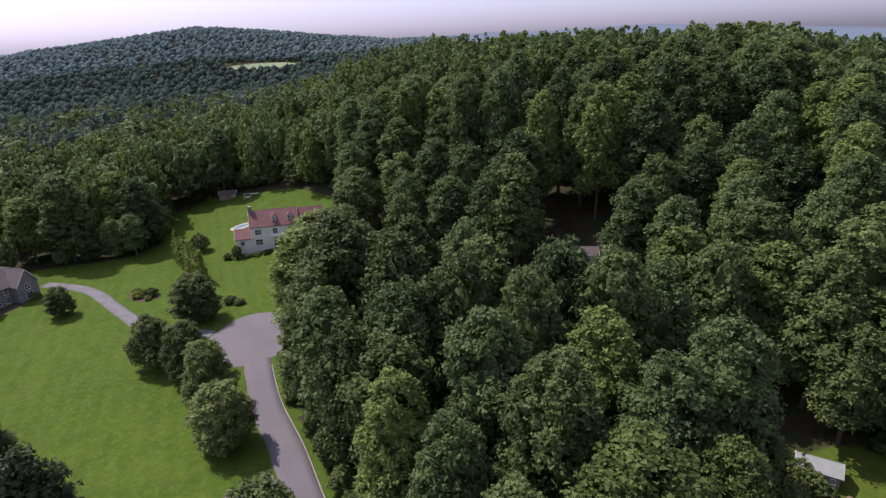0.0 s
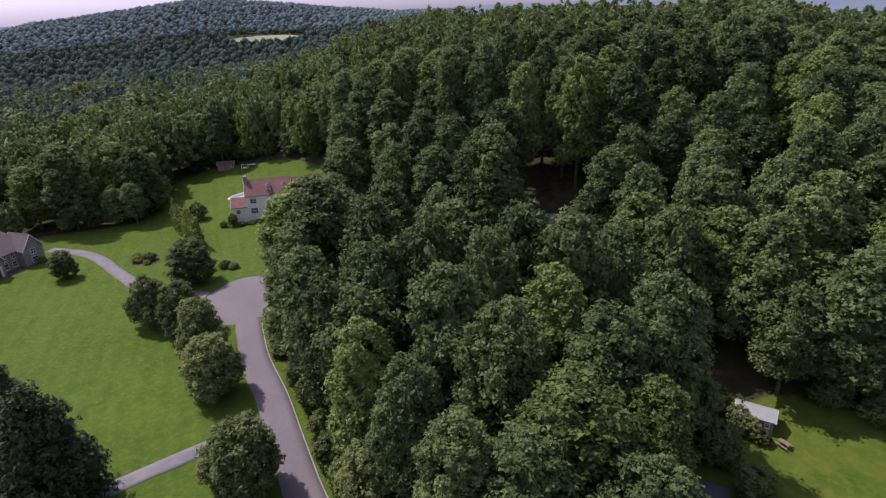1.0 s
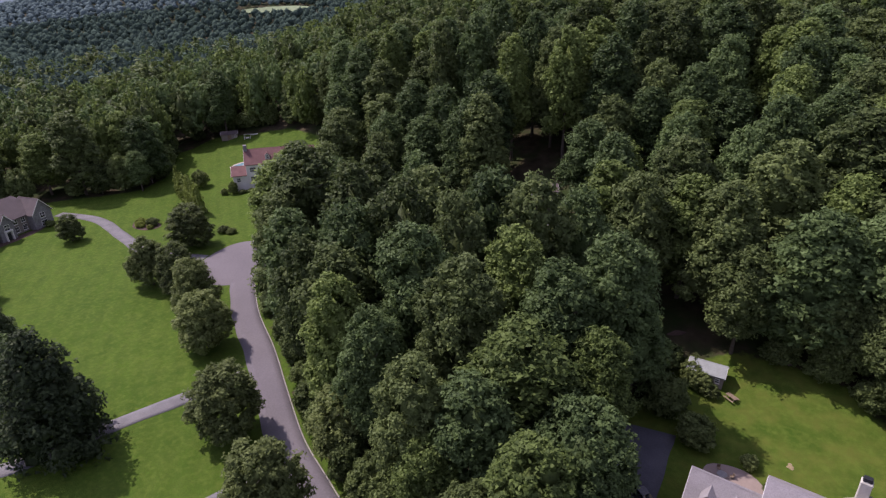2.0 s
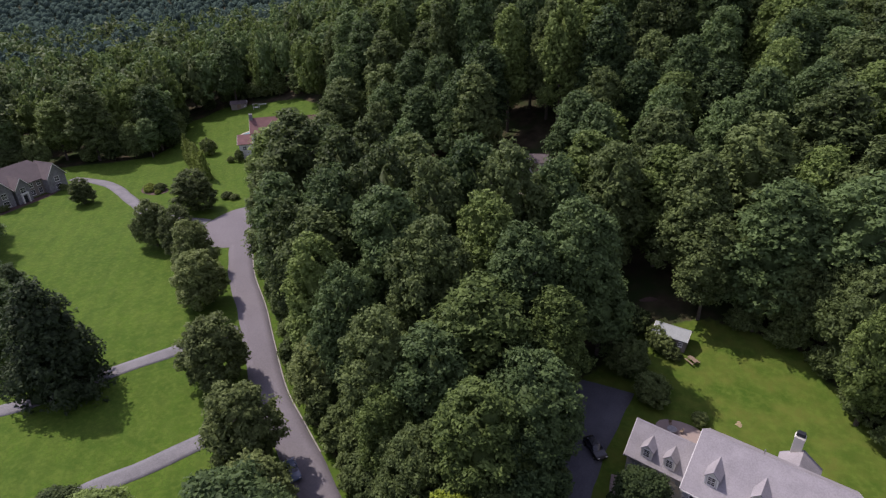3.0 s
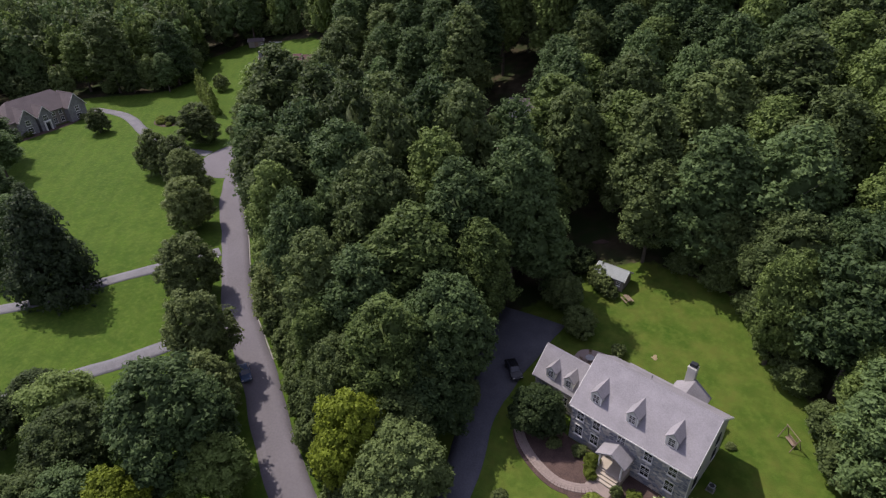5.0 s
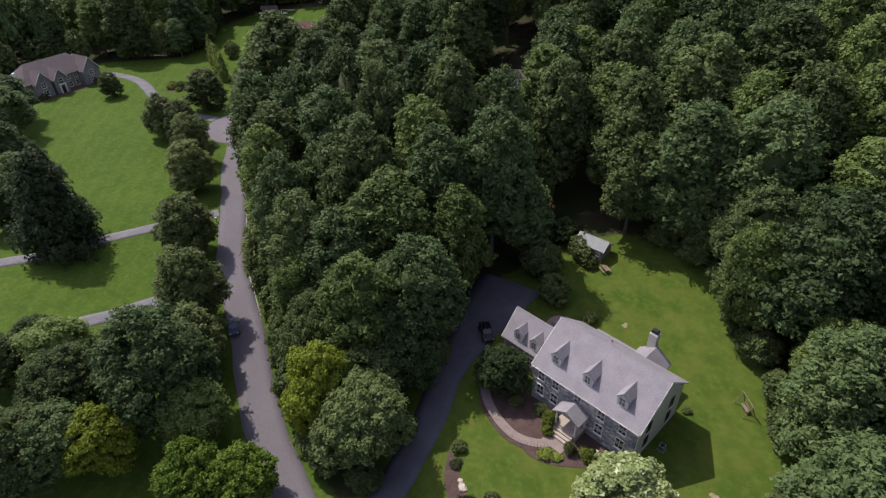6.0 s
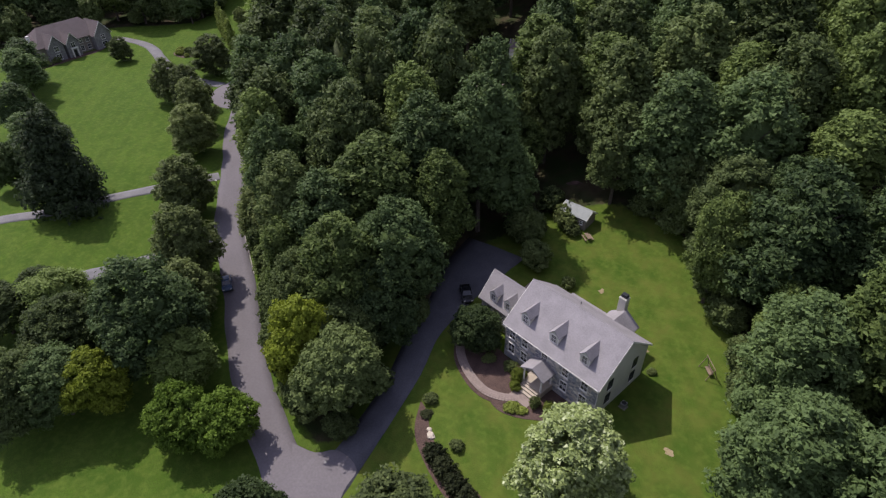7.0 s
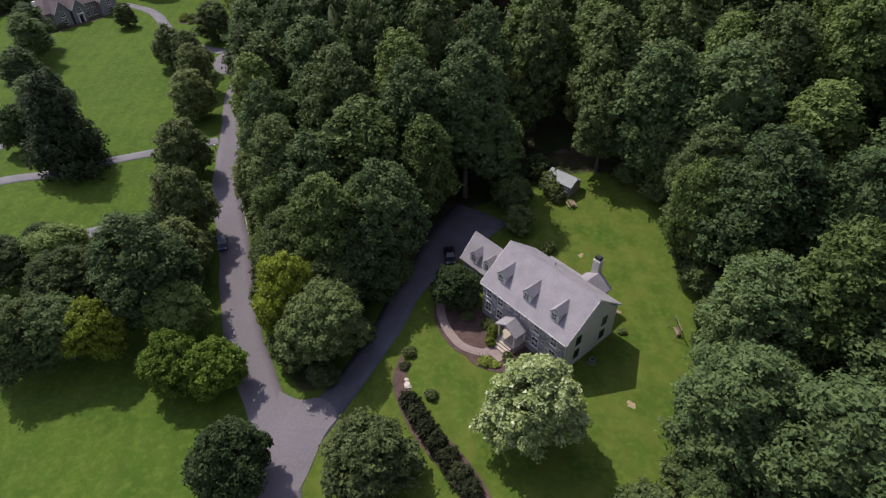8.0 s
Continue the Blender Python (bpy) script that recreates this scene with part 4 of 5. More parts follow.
def plant(key, x, y, scale=1.0, turn=0.0, tall=1.0, group="", label="", dz=0.0):
    ob, fresh = MODELS[key]
    m = Matrix.Translation((x, y, ground_at(x, y) - 0.05 + dz)) @ Matrix.Rotation(turn, 4, "Z") @ Matrix.Diagonal((scale, scale, scale * tall, 1))
    if fresh:
        ob.matrix_basis, MODELS[key][1] = m, False
    else:
        ob = copy_thing_unit(ob, m)
    return tagged(ob, label, group=group)


def copy_thing_unit(ob, m):
    """A copy at m, whose scale stands in m itself."""
    keep = ob.matrix_basis.copy()
    ob.matrix_basis = Matrix.Identity(4)
    made = copy_thing(ob, m)
    ob.matrix_basis = keep
    return made


# heights of models at scale 1: close 18 m, near 27 m, mid 26 m, tall 31 m
for i, (mat, z0, R) in enumerate(((LEAF_OAK, 8, 6.0), (LEAF_ASH, 7, 5.6), (LEAF_OAK, 9, 6.3), (LEAF_TULIP, 7, 5.5), (LEAF_ASH, 8, 6.1))):
    names = ("oak_tree", "ash_tree", "oak_tree", "tulip_tree", "ash_tree")
    labels = ("tall dark green oak with a broad lumpy crown", "tall grey-green ash with a dense crown", "broad dark green oak in the wood",
              "tall mid-green tulip tree with leafy lobes", "tall olive-green ash with an uneven crown")
    tree_model(f"near{i}", names[i], mat, labels[i], 10 + i, R, z0 - 3, 27, 11500, 0.4, 0.34, per=58, clump=1.25, lobes=9)
    tree_model(f"close{i}", names[i], mat, labels[i], 20 + i, R * 1.05, 2, 18, 14000, 0.34, 0.32, per=72, clump=1.15, lobes=8)
    tree_model(f"mid{i}", names[i], mat, labels[i], 30 + i, R, 2.5, 26, 7000, 0.48, 0.3, per=40, clump=1.45, lobes=8)
    tree_model(f"tall{i}", names[i], mat, labels[i], 40 + i, R * 0.95, 4, 31, 6500, 0.56, 0.36, per=36, clump=1.5, lobes=10, taper=0.25)
tree_model("row", "ornamental_pear_tree", LEAF_OLIVE, "dense olive-green ornamental tree beside the lane", 51, 3.9, 0.4, 9.8, 15000, 0.25, 0.17, up=0.5, per=60, clump=0.72, taper=0.75, lobes=9, rag=1.7, core=0.6)
tree_model("row2", "ornamental_pear_tree", LEAF_OLIVE, "bushy olive-green ornamental tree beside the lane", 52, 3.9, 0.3, 9.0, 14000, 0.25, 0.17, up=0.5, per=60, clump=0.72, taper=0.7, lobes=8, rag=1.7, core=0.6)
tree_model("yellow", "maple_tree", LEAF_YELLOW, "round yellow-green maple beside the lane", 53, 4.6, 1.6, 12, 14000, 0.32, 0.22, per=65, clump=0.85, lobes=7)
tree_model("roundmaple", "maple_tree", LEAF_MAPLE, "low dense bright green maple with two domes", 54, 4.4, 0.4, 7.5, 14000, 0.28, 0.2, per=65, clump=0.75, lobes=7)
tree_model("spruce", "spruce_tree", LEAF_DARK, "dark conical evergreen standing on the lawn", 55, 5.4, 0.6, 15.5, 14400, 0.38, 0.3, shape=cone(5.6, 0.8, 15), lobes=60, lobe_r=1.9)
tree_model("rounddark", "holly_tree", LEAF_HOLLY, "rounded dark evergreen tree", 56, 3.9, 0.2, 7.4, 14000, 0.26, 0.2, per=60, clump=0.7, lobes=7, rag=0.7)
tree_model("pale", "catalpa_tree", LEAF_PALE, "tall tree with large pale silvery green leaves", 57, 5.2, 1.4, 15.0, 24000, 0.3, 0.24, up=0.6, per=70, clump=0.8, lobes=9, rag=2.0, taper=0.5, core=0.6)
tree_model("scrub", "understorey_tree", LEAF_OAK, "low leafy understorey tree at the wood's edge", 58, 3.4, 0.2, 7.5, 4200, 0.42, 0.15, per=42, clump=0.85, lobes=6, rag=1.4)
tree_model("shrub", "garden_shrub", LEAF_OLIVE, "rounded green garden shrub", 61, 1.2, 0.0, 1.5, 1500, 0.16, 0, per=30, clump=0.3, lobes=4, category="shrub")
tree_model("limeshrub", "garden_shrub", LEAF_BED, "bright lime-green garden shrub", 62, 1.2, 0.0, 1.4, 1700, 0.15, 0, per=30, clump=0.3, lobes=4, category="shrub")
tree_model("darkshrub", "yew_shrub", LEAF_BROWN, "dark clipped shrub in the mulch bed", 63, 1.3, 0.0, 1.7, 1900, 0.15, 0, per=30, clump=0.3, lobes=4, category="shrub")
tree_model("thuja", "arborvitae", LEAF_HEDGE, "tall green arborvitae in a row", 64, 1.0, 0.0, 5.0, 2200, 0.2, 0, puff=0.22, shape=cone(0.5, 0.3, 4.9), lobes=26, lobe_r=0.6, category="hedge tree")

rng = np.random.default_rng(7)
PLACED = []          # (x, y, radius) of every tree that stands


def stand(key, x, y, scale=1.0, tall=1.0, radius=5.0, **kw):
    PLACED.append((x, y, radius * scale))
    return plant(key, x, y, scale, float(rng.uniform(0, 6.28)), tall, **kw)


# trees along the lane's west side
for x, y, s in ((-113, 57.6, 1.3), (-103, 59.5, 1.45), (-91, 56.4, 1.4), (-76.5, 49.6, 1.6), (-51, 37.4, 1.65), (-30, 29.0, 1.6), (-20.5, 24.6, 1.4)):
    stand("row" if s < 1.6 else "row2", x, y, s, 0.98 + 0.12 * math.sin(x), radius=4.2, group="trees beside the lane")
stand("row2", -32, 45.4, 1.5, 0.95, 4.2, group="trees beside the lane")
stand("row2", 35.0, 26.4, 1.65, 0.75, 4.0)
stand("row2", -127, 77, 1.8, 0.75, 4.0)
# the clump on the meadow's edge
for key, x, y, s, t in (("close3", -30, 8.5, 1.0, 0.72), ("close2", -22, 6.5, 0.95, 0.8), ("close0", -38, 6.5, 0.8, 0.65), ("close4", -13.0, 2.8, 0.9, 0.75), ("close0", -37, 0, 0.85, 0.65), ("close2", -15.5, -2.0, 0.95, 0.78)):
    stand(key, x, y, s, t, 5.4, group="trees on the meadow's edge")
stand("close1", -12.6, 16.8, 1.4, 0.82, 5.4, group="trees on the meadow's edge", label="broad dark green ash beside the lane")
stand("close3", -5.6, 18.0, 0.9, 0.72, 5.4, group="trees on the meadow's edge")
stand("yellow", -9.8, 7.2, 1.0, 1.0, 4.6, label="yellow-green maple on the meadow's edge")
stand("roundmaple", 2.0, 14.4, 1.15, 1.1, 4.4)
stand("roundmaple", 6.2, 18.2, 1.1, 1.05, 4.4)
stand("rounddark", 22.8, 13.6, 1.35, 1.1, 3.9, label="dense dark green rounded tree beside the lane")
stand("pale", 45.6, 44.2, 1.22, 0.8, 5.0)
stand("spruce", -71, 18.8, 1.4, 1.02, 5.5)
stand("mid1", -99, 18.5, 0.78, 0.62, 5)
stand("mid4", -120, 20, 0.85, 0.62, 5)
stand("mid1", -144, 27, 0.95, 0.62, 5)
stand("spruce", -111, 24.5, 0.7, 0.9, 5)
stand("rounddark", -88, 12, 1.2, 1.2, 4)
stand("mid4", -157, 30, 0.95, 0.6, 5)
stand("rounddark", 20.7, 53.4, 1.02, 1.0, 3.9, label="rounded dark evergreen by the house wall")
stand("yellow", 6.4, 32.4, 1.15, 1.25, 4.6)
# between the lane and the drive
stand("close2", 14.0, 34.0, 0.98, 0.86, 6, label="broad dark green oak between the lane and the drive")
stand("close0", 9.0, 37.4, 0.95, 0.8, 5, label="dark green oak beside the drive")
stand("close4", 8.2, 44.6, 0.98, 0.85, 5)
stand("close2", -2.6, 37.6, 0.9, 1.1, 5)
stand("close3", -10.5, 40.5, 0.9, 1.15, 5)
for x, y, s, t in ((-18, 40.8, 1.0, 1.1), (-23, 42.6, 0.9, 1.1), (10.0, 29.4, 1.0, 0.9), (-3.5, 32.6, 1.0, 1.0), (15.0, 38.2, 0.75, 0.9), (9.6, 50, 0.85, 0.9), (16.6, 30.4, 0.7, 0.8), (5, 38, 0.9, 1.0)):
    stand("scrub", x, y, s, t, 3.0, group="understorey trees")
stand("mid0", -203, 81, 1.35, 0.85, 6, label="broad grey-green tree at the lawn's edge")
stand("mid4", -195, 102, 1.15, 0.85, 6)
stand("mid1", -189, 95, 0.8, 0.72, 6)
stand("row2", -161.5, 58.6, 1.05, 0.85, 4)
stand("scrub", 8.0, 79, 1.0, 1.0, 3.4)
stand("spruce", 6.0, 83, 0.5, 0.6, 5)
stand("scrub", 13.6, 75.2, 0.85, 0.8, 3)

# crowns: place, height of the top above the house's ground, and breadth
LANE_WOOD = ((-71, 75.5, 35, 1.5), (-84, 78.5, 29, 1.35), (-91.5, 85, 26, 1.15), (-46.5, 65, 30, 1.3), (-40, 72, 33.5, 1.25), (-28.5, 61, 31.5, 1.3), (-27.5, 83, 34.5, 1.3), (-28, 72, 33, 1.15),
             (-18.5, 82, 35, 1.2), (-16.5, 72, 29.5, 1.2), (-17.5, 58.5, 29.5, 1.2), (-41.5, 56, 26, 1.2), (-5.4, 54.4, 25, 1.55), (-6.8, 46.0, 21.6, 1.1), (5.6, 50.5, 19.6, 1.25))
DRIVE_WOOD = ((3.6, 41.5, 20.5, 1.15), (-5.6, 66, 28.5, 1.3), (-1.5, 75.5, 30.5, 1.25), (-7, 101.5, 32, 1.1), (8, 103.5, 32.4, 1.1), (-60, 61.6, 27, 1.1), (-69.5, 66.5, 27, 1.1),
              (-50, 56.4, 25.5, 1.0), (-37, 51.0, 24.5, 1.05), (-26, 47.6, 23.5, 1.0), (-15.5, 44.2, 22, 1.0), (2.4, 62.5, 22.5, 0.95), (1.6, 81, 17, 0.9), (-14, 91, 31, 1.1), (-57, 76, 33, 1.15))
EAST_WOOD = ((22.5, 98.5, 31.5, 1.35), (33, 103, 33.5, 1.3), (13.7, 118, 37, 1.3), (-3.6, 116.5, 36, 1.25), (-9.6, 138.5, 39, 1.2), (24, 125, 42.6, 1.3), (38.4, 90, 25.5, 1.0),
             (40, 86, 22, 0.85), (49.5, 85, 30.5, 1.3), (57, 71.5, 22, 1.05), (63, 77, 27.5, 1.2), (62, 58, 20.5, 1.1), (71, 58, 23, 1.15), (27, 97.5, 21, 0.8), (13.5, 97.5, 24, 0.95))
HILL_WOOD = ((-66, 129, 35, 1.1), (-59, 127.5, 38, 1.1), (-28.5, 140, 38, 1.0), (-47.5, 153, 53, 1.1), (-80.5, 157, 55.5, 1.1), (-22.5, 171, 57, 1.1), (-119, 161, 49.5, 1.05), (-125, 138, 34, 1.1),
             (-96, 130, 29, 1.0), (-91, 121.5, 25, 1.0), (-214, 150, 32, 1.1))
CROWNS = LANE_WOOD + DRIVE_WOOD + EAST_WOOD + HILL_WOOD
MODEL_TOP = {"close": 18.0, "near": 27.0, "mid": 26.0, "tall": 31.0}


def model_for(x, y, grown):
    d = math.hypot(x - 38, y - 5)
    if grown < 21 and d < 95:
        return "close"
    return "near" if d < 92 else "tall" if grown > 29 and d > 110 else "mid"


def wood_tree(i, x, y, top, s):
    grown = top - ground_at(x, y)
    model = model_for(x, y, grown)
    stand(f"{model}{i % 5}", x, y, s, grown / MODEL_TOP[model] / s, 6.0, group="woodland trees")


for i, (x, y, top, s) in enumerate(CROWNS):
    wood_tree(i * 3 + i // 5, x, y, top, s)
# lower trees where the wood meets the house lawn
for i, (x, y, s, t) in enumerate(((63, 67, 0.85, 0.8), (66.5, 48, 0.62, 0.52), (73, 48, 0.8, 0.66), (69, 39, 0.62, 0.46), (65, 53, 0.6, 0.48), (75.5, 38, 0.75, 0.58), (54, 78.5, 0.85, 0.95), (20, 101, 0.85, 1.0), (34, 96, 0.85, 1.0))):
    stand(f"close{(i * 2 + 1) % 5}", x, y, s, t / s, 6.0, group="woodland trees")
for x, y, s in ((61, 46, 1.0), (61.5, 54, 0.9), (58.5, 63, 0.9), (54, 72.5, 1.0), (50.5, 78, 0.9), (45, 83.5, 0.9), (40, 88, 1.0), (34.5, 93.5, 0.9), (28, 97, 1.0), (21, 98, 0.9), (5, 90, 0.8), (66, 33, 1.0), (62, 27, 0.9)):
    stand("scrub", x, y, s, 0.8, 3.0, group="understorey trees")

# low growth that hangs over the lane's edge under the wood
for i, (x, y) in enumerate(spline(ROAD, 5.5)):
    if -86 < x < 4 and i % 6 != 2:
        stand("scrub", float(x) + 2.9, float(y) + 5.6, 0.85 + 0.15 * math.sin(i * 2.1), 0.95 + 0.2 * math.cos(i * 1.3), 2.2, group="understorey trees")
edge_line = spline([(-139, 155), (-160, 161), (-182, 164), (-224, 152), (-228, 128), (-204, 114), (-194, 98), (-199, 85), (-210, 70), (-219, 45), (-204, 14)], 6.5)
for i, (x, y) in enumerate(edge_line):
    if i % 11 not in (3, 7):
        stand("scrub", float(x), float(y), 1.35 + 0.35 * math.sin(i * 2.3), 1.0 + 0.25 * math.cos(i * 1.7), 2.4, group="understorey trees")


def canopy(x, y):
    """How tall the wood grows here, from the crowns round about."""
    total, weight = 27.0 / 30 ** 4, 1.0 / 30 ** 4
    for cx, cy, top, _ in CROWNS:
        w = 1.0 / ((cx - x) ** 2 + (cy - y) ** 2 + 20) ** 2
        total, weight = total + w * (top - ground_at(cx, cy)), weight + w
    return total / weight


def open_ground(x, y, margin):
    """Whether a trunk may stand here: outside lawns, clearings and the lane."""
    for poly in (HOUSE_LOT, WEST_LAWN, BACK_CLEARING, BARE_CLEARING, ROOF_GAP):
        if poly_mask(np.array([x]), np.array([y]), poly)[0]:
            return False
    line = road_line
    if np.min(np.hypot(line[:, 0] - x, line[:, 1] - y)) < ROAD_HALF + margin or math.hypot(x + 105.5, y - 79) < 15:
        return False
    for hx, hy, hr in ((33, 61, 14), (13, 62, 9), (-43.5, 134.5, 8), (-184, 48, 19), (-150, 124, 18), (-210, 148, 6), (12, 58, 6), (18, 36, 7), (53, 37, 11), (-38, 116, 12)):
        if math.hypot(x - hx, y - hy) < hr:
            return False
    return True


def seen(x, y, lo=-9.0, hi=84.0):
    if x > 0 and math.hypot(x - 60, y - 60) < 95 and y > 24 + 0.25 * (x - 60):
        return True
    yaw = math.degrees(math.atan2(-(x - 20), y + 20))
    return lo < yaw < hi


# woodland filled in between, nearer than 226 m: closer set round the house, wider on the hill
grid = []
for gx_ in np.arange(-240, 130, 8.6):
    for gy_ in np.arange(30, 112, 8.6):
        grid.append((gx_ + rng.uniform(-2.6, 2.6), gy_ + rng.uniform(-2.6, 2.6)))
for gx_ in np.arange(-245, 130, 9.0):
    for gy_ in np.arange(112, 235, 9.0):
        grid.append((gx_ + rng.uniform(-3.4, 3.4), gy_ + rng.uniform(-3.4, 3.4)))
for x, y in grid:
    if math.hypot(x, y) > 232 or not seen(x, y) or not open_ground(x, y, 4.0):
        continue
    high = y > 110 and x > -135
    if min(math.hypot(x - a, y - b) - 0.62 * r for a, b, r in PLACED) < (4.2 if high else 3.9):
        continue
    s = rng.uniform(0.95, 1.3)
    grown = canopy(x, y) * rng.uniform(0.84, 1.06)
    if x > -12 and 76 < y < 98 and x < 12:
        grown = min(grown, 16.0)      # younger trees beside the back lawn
    wood_tree(int(rng.integers(5)), x, y, ground_at(x, y) + grown, s)


# farther woods, joined
def far_woods(name, mats, labels, d0, d1, step, lobes, leaves, size, seed, yaw0=-9, yaw1=86, tall=(18, 25), radius=6.2, core=0.78, per=6):
    r_ = np.random.default_rng(seed)
    models = []
    for k in range(5):
        models.append(clump_crown(np.random.default_rng(seed + k), radius, 3, 21, leaves, size, per=per, clump=size * 1.1, core=core, lobes=lobes))
    kinds = [([], [], [0]) for _ in mats]
    for x in np.arange(-d1, 200, step):
        for y in np.arange(0, d1, step):
            px, py = x + r_.uniform(-0.42, 0.42) * step, y + r_.uniform(-0.42, 0.42) * step
            d, yaw = math.hypot(px, py), math.degrees(math.atan2(-px, py))
            if not (d0 <= d < d1 and yaw0 < yaw < yaw1):
                continue
            if name == "far_woods" and not open_ground(px, py, 4):
                continue
            along, across = -0.776 * (px + 742) + 0.63 * (py - 606), 0.63 * (px + 742) + 0.776 * (py - 606)
            if (along / 40) ** 2 + (across / 60) ** 2 < 1:
                continue          # a hay field on the slope
            v, f = models[r_.integers(5)]
            vs, fs, count = kinds[r_.integers(len(mats))]
            s = r_.uniform(0.65, 1.35)
            h = r_.uniform(*tall) / 21
            a = r_.uniform(0, 6.28)
            q = np.empty_like(v)
            q[:, 0] = px + s * (v[:, 0] * math.cos(a) - v[:, 1] * math.sin(a))
            q[:, 1] = py + s * (v[:, 0] * math.sin(a) + v[:, 1] * math.cos(a))
            q[:, 2] = ground_at(px, py) + h * v[:, 2]
            vs.append(q)
            fs.append(f + count[0])
            count[0] += len(v)
    for (vs, fs, _), mat, label in zip(kinds, mats, labels):
        tagged(new(name, mesh_from(name, np.vstack(vs), np.vstack(fs), mat, name in ("ridge_woods", "valley_woods"))), label, "woods", kind="stuff")


far_woods("far_woods", (LEAF_TULIP, LEAF_OAK, LEAF_ASH), ("green tulip trees in the dense hillside woods", "dark oaks in the dense hillside woods", "grey-green ashes in the dense hillside woods"), 226, 350, 10.4, 5, 560, 1.3, 70, tall=(22, 30), per=14)
# valley, ridge and some hill crowns take the leaf colours with painted haze
far_woods("far_woods_beyond", (LEAF_FAR_HAZED, LEAF_OAK, LEAF_ASH), ("deciduous woods farther off on the hill, haze painted into the leaf colour", "dark oaks farther off on the hill", "grey-green ashes farther off on the hill"), 350, 560, 13.5, 3, 110, 2.3, 80, tall=(19, 26))
far_woods("valley_woods", (LEAF_FAR_HAZED,), ("woods in the valley with haze painted into the leaf colour",), 560, 1000, 12.5, 2, 36, 1.3, 90, 26, 82, radius=7.0, core=1.02, per=3, tall=(10, 16))
far_woods("ridge_woods", (LEAF_HAZE,), ("wooded ridge with blue haze painted into the leaf colour",), 1000, 1460, 12.5, 2, 30, 1.3, 100, 32, 80, radius=7.2, tall=(9, 14), core=1.02, per=3)

# ---- garden and lane things ----


def patch(name, outline, mat, label, lift=0.05, category="bed"):
    """A flat bed with a curved outline, laid on level ground with a small rim."""
    line = spline(list(outline) + [outline[0]], 0.8)[:-1]
    bm = bmesh.new()
    top = [bm.verts.new((x, y, ground_at(x, y) + lift)) for x, y in line]
    low = [bm.verts.new((x, y, ground_at(x, y) - 0.1)) for x, y in line]
    bm.faces.new(top)
    for i in range(len(top)):
        j = (i + 1) % len(top)
        bm.faces.new((top[i], low[i], low[j], top[j]))
    bmesh.ops.triangulate(bm, faces=[f for f in bm.faces if len(f.verts) > 4])
    return tagged(part(name, bm, mat), label, category, kind="structure")


patch("mulch_bed_house", [(15.9, 57.2), (17.0, 53.0), (19.8, 49.6), (23.7, 47.7), (27.6, 47.1), (30.6, 48.3), (32.6, 51.4), (34.5, 51.2), (36.5, 51.6), (38.5, 53), (41, 54.4), (41, 55.55), (33.6, 55.55), (24.5, 55.55), (20, 57.5)], MULCH, "brown mulch bed along the stone house")
patch("road_apron", [(13.0, 24.6), (16.6, 26.2), (18.6, 28.6), (23.0, 28.8), (24.4, 25.6), (28.6, 19.6), (29.0, 16.4), (21.0, 20.0)], ASPHALT, "grey asphalt apron where the drive meets the lane", 0.115, "road")
patch("mulch_bed_porch", [(29.2, 47.7), (31.2, 47.3), (33.8, 48.3), (36.2, 50.2), (38.2, 52.2), (36.0, 52.2), (33.2, 51.6), (32.3, 49.8), (31.0, 48.7)], MULCH, "small mulch bed at the foot of the porch walk", 0.045)
patch("mulch_bed_lawn", [(22.2, 40.9), (24.2, 40.4), (27.4, 38.4), (31.5, 37.2), (37.5, 36.8), (44.5, 36.2), (48.5, 34.8), (47.5, 32.6), (41.5, 33.2), (34.5, 33.9), (29.0, 35.4), (25, 37.4)], MULCH, "curved brown mulch bed in the lawn")
patch("brick_patio", [(17, 66.5), (24, 66.8), (24.3, 71.5), (21, 73.6), (16.5, 72)], PAVER, "reddish brick patio behind the house wing", 0.04, "patio")
patch("west_flower_bed", [(-160, 76.5), (-156, 74.2), (-150.5, 75.2), (-149, 79), (-152, 81), (-158.5, 79.8)], MULCH, "planted bed on the lawn")
patch("brown_house_bed", [(-175.5, 33), (-172.5, 36), (-175.5, 46), (-178.5, 55), (-181.5, 58), (-180, 48), (-178, 41)], MULCH, "mulch bed before the brown-roofed house")
disc("bare_patch_lawn", 50.7, 58.9, 0.8, 0.6, 0.3, SOIL, "small bare sandy patch in the lawn", 0.03, seed=5, rough=0.7)
disc("bare_patch_chimney", 37.6, 70.5, 2.6, 0.9, 0.7, SOIL, "bare soil beside the chimney", 0.03, seed=6, rough=0.3)
disc("bare_patch_yard", 26.4, 77.8, 0.7, 0.5, 0.2, SOIL, "small pale worn patch in the back lawn", 0.03, seed=8, rough=0.6)
disc("bare_clearing", 3.6, 99, 1.6, 0.7, 0.4, MULCH, "bare orange-brown earth in a small clearing", 0.06, seed=9, rough=0.3)
disc("hay_field", -750, 612, 26, 50, 2.46, HAY, "pale mown hay field among far woods", 2.5, "field", 14, 0.1)
disc("pool_water", -178.5, 131.0, 3.6, 1.7, 0.9, POOL, "blue swimming pool behind the red-roofed house", 0.12, "pool", 4, 0.05)
disc("pool_deck", -178.5, 131.0, 4.8, 2.7, 0.9, FLAG, "pale paved deck round the pool", 0.06, "patio", 4, 0.05)


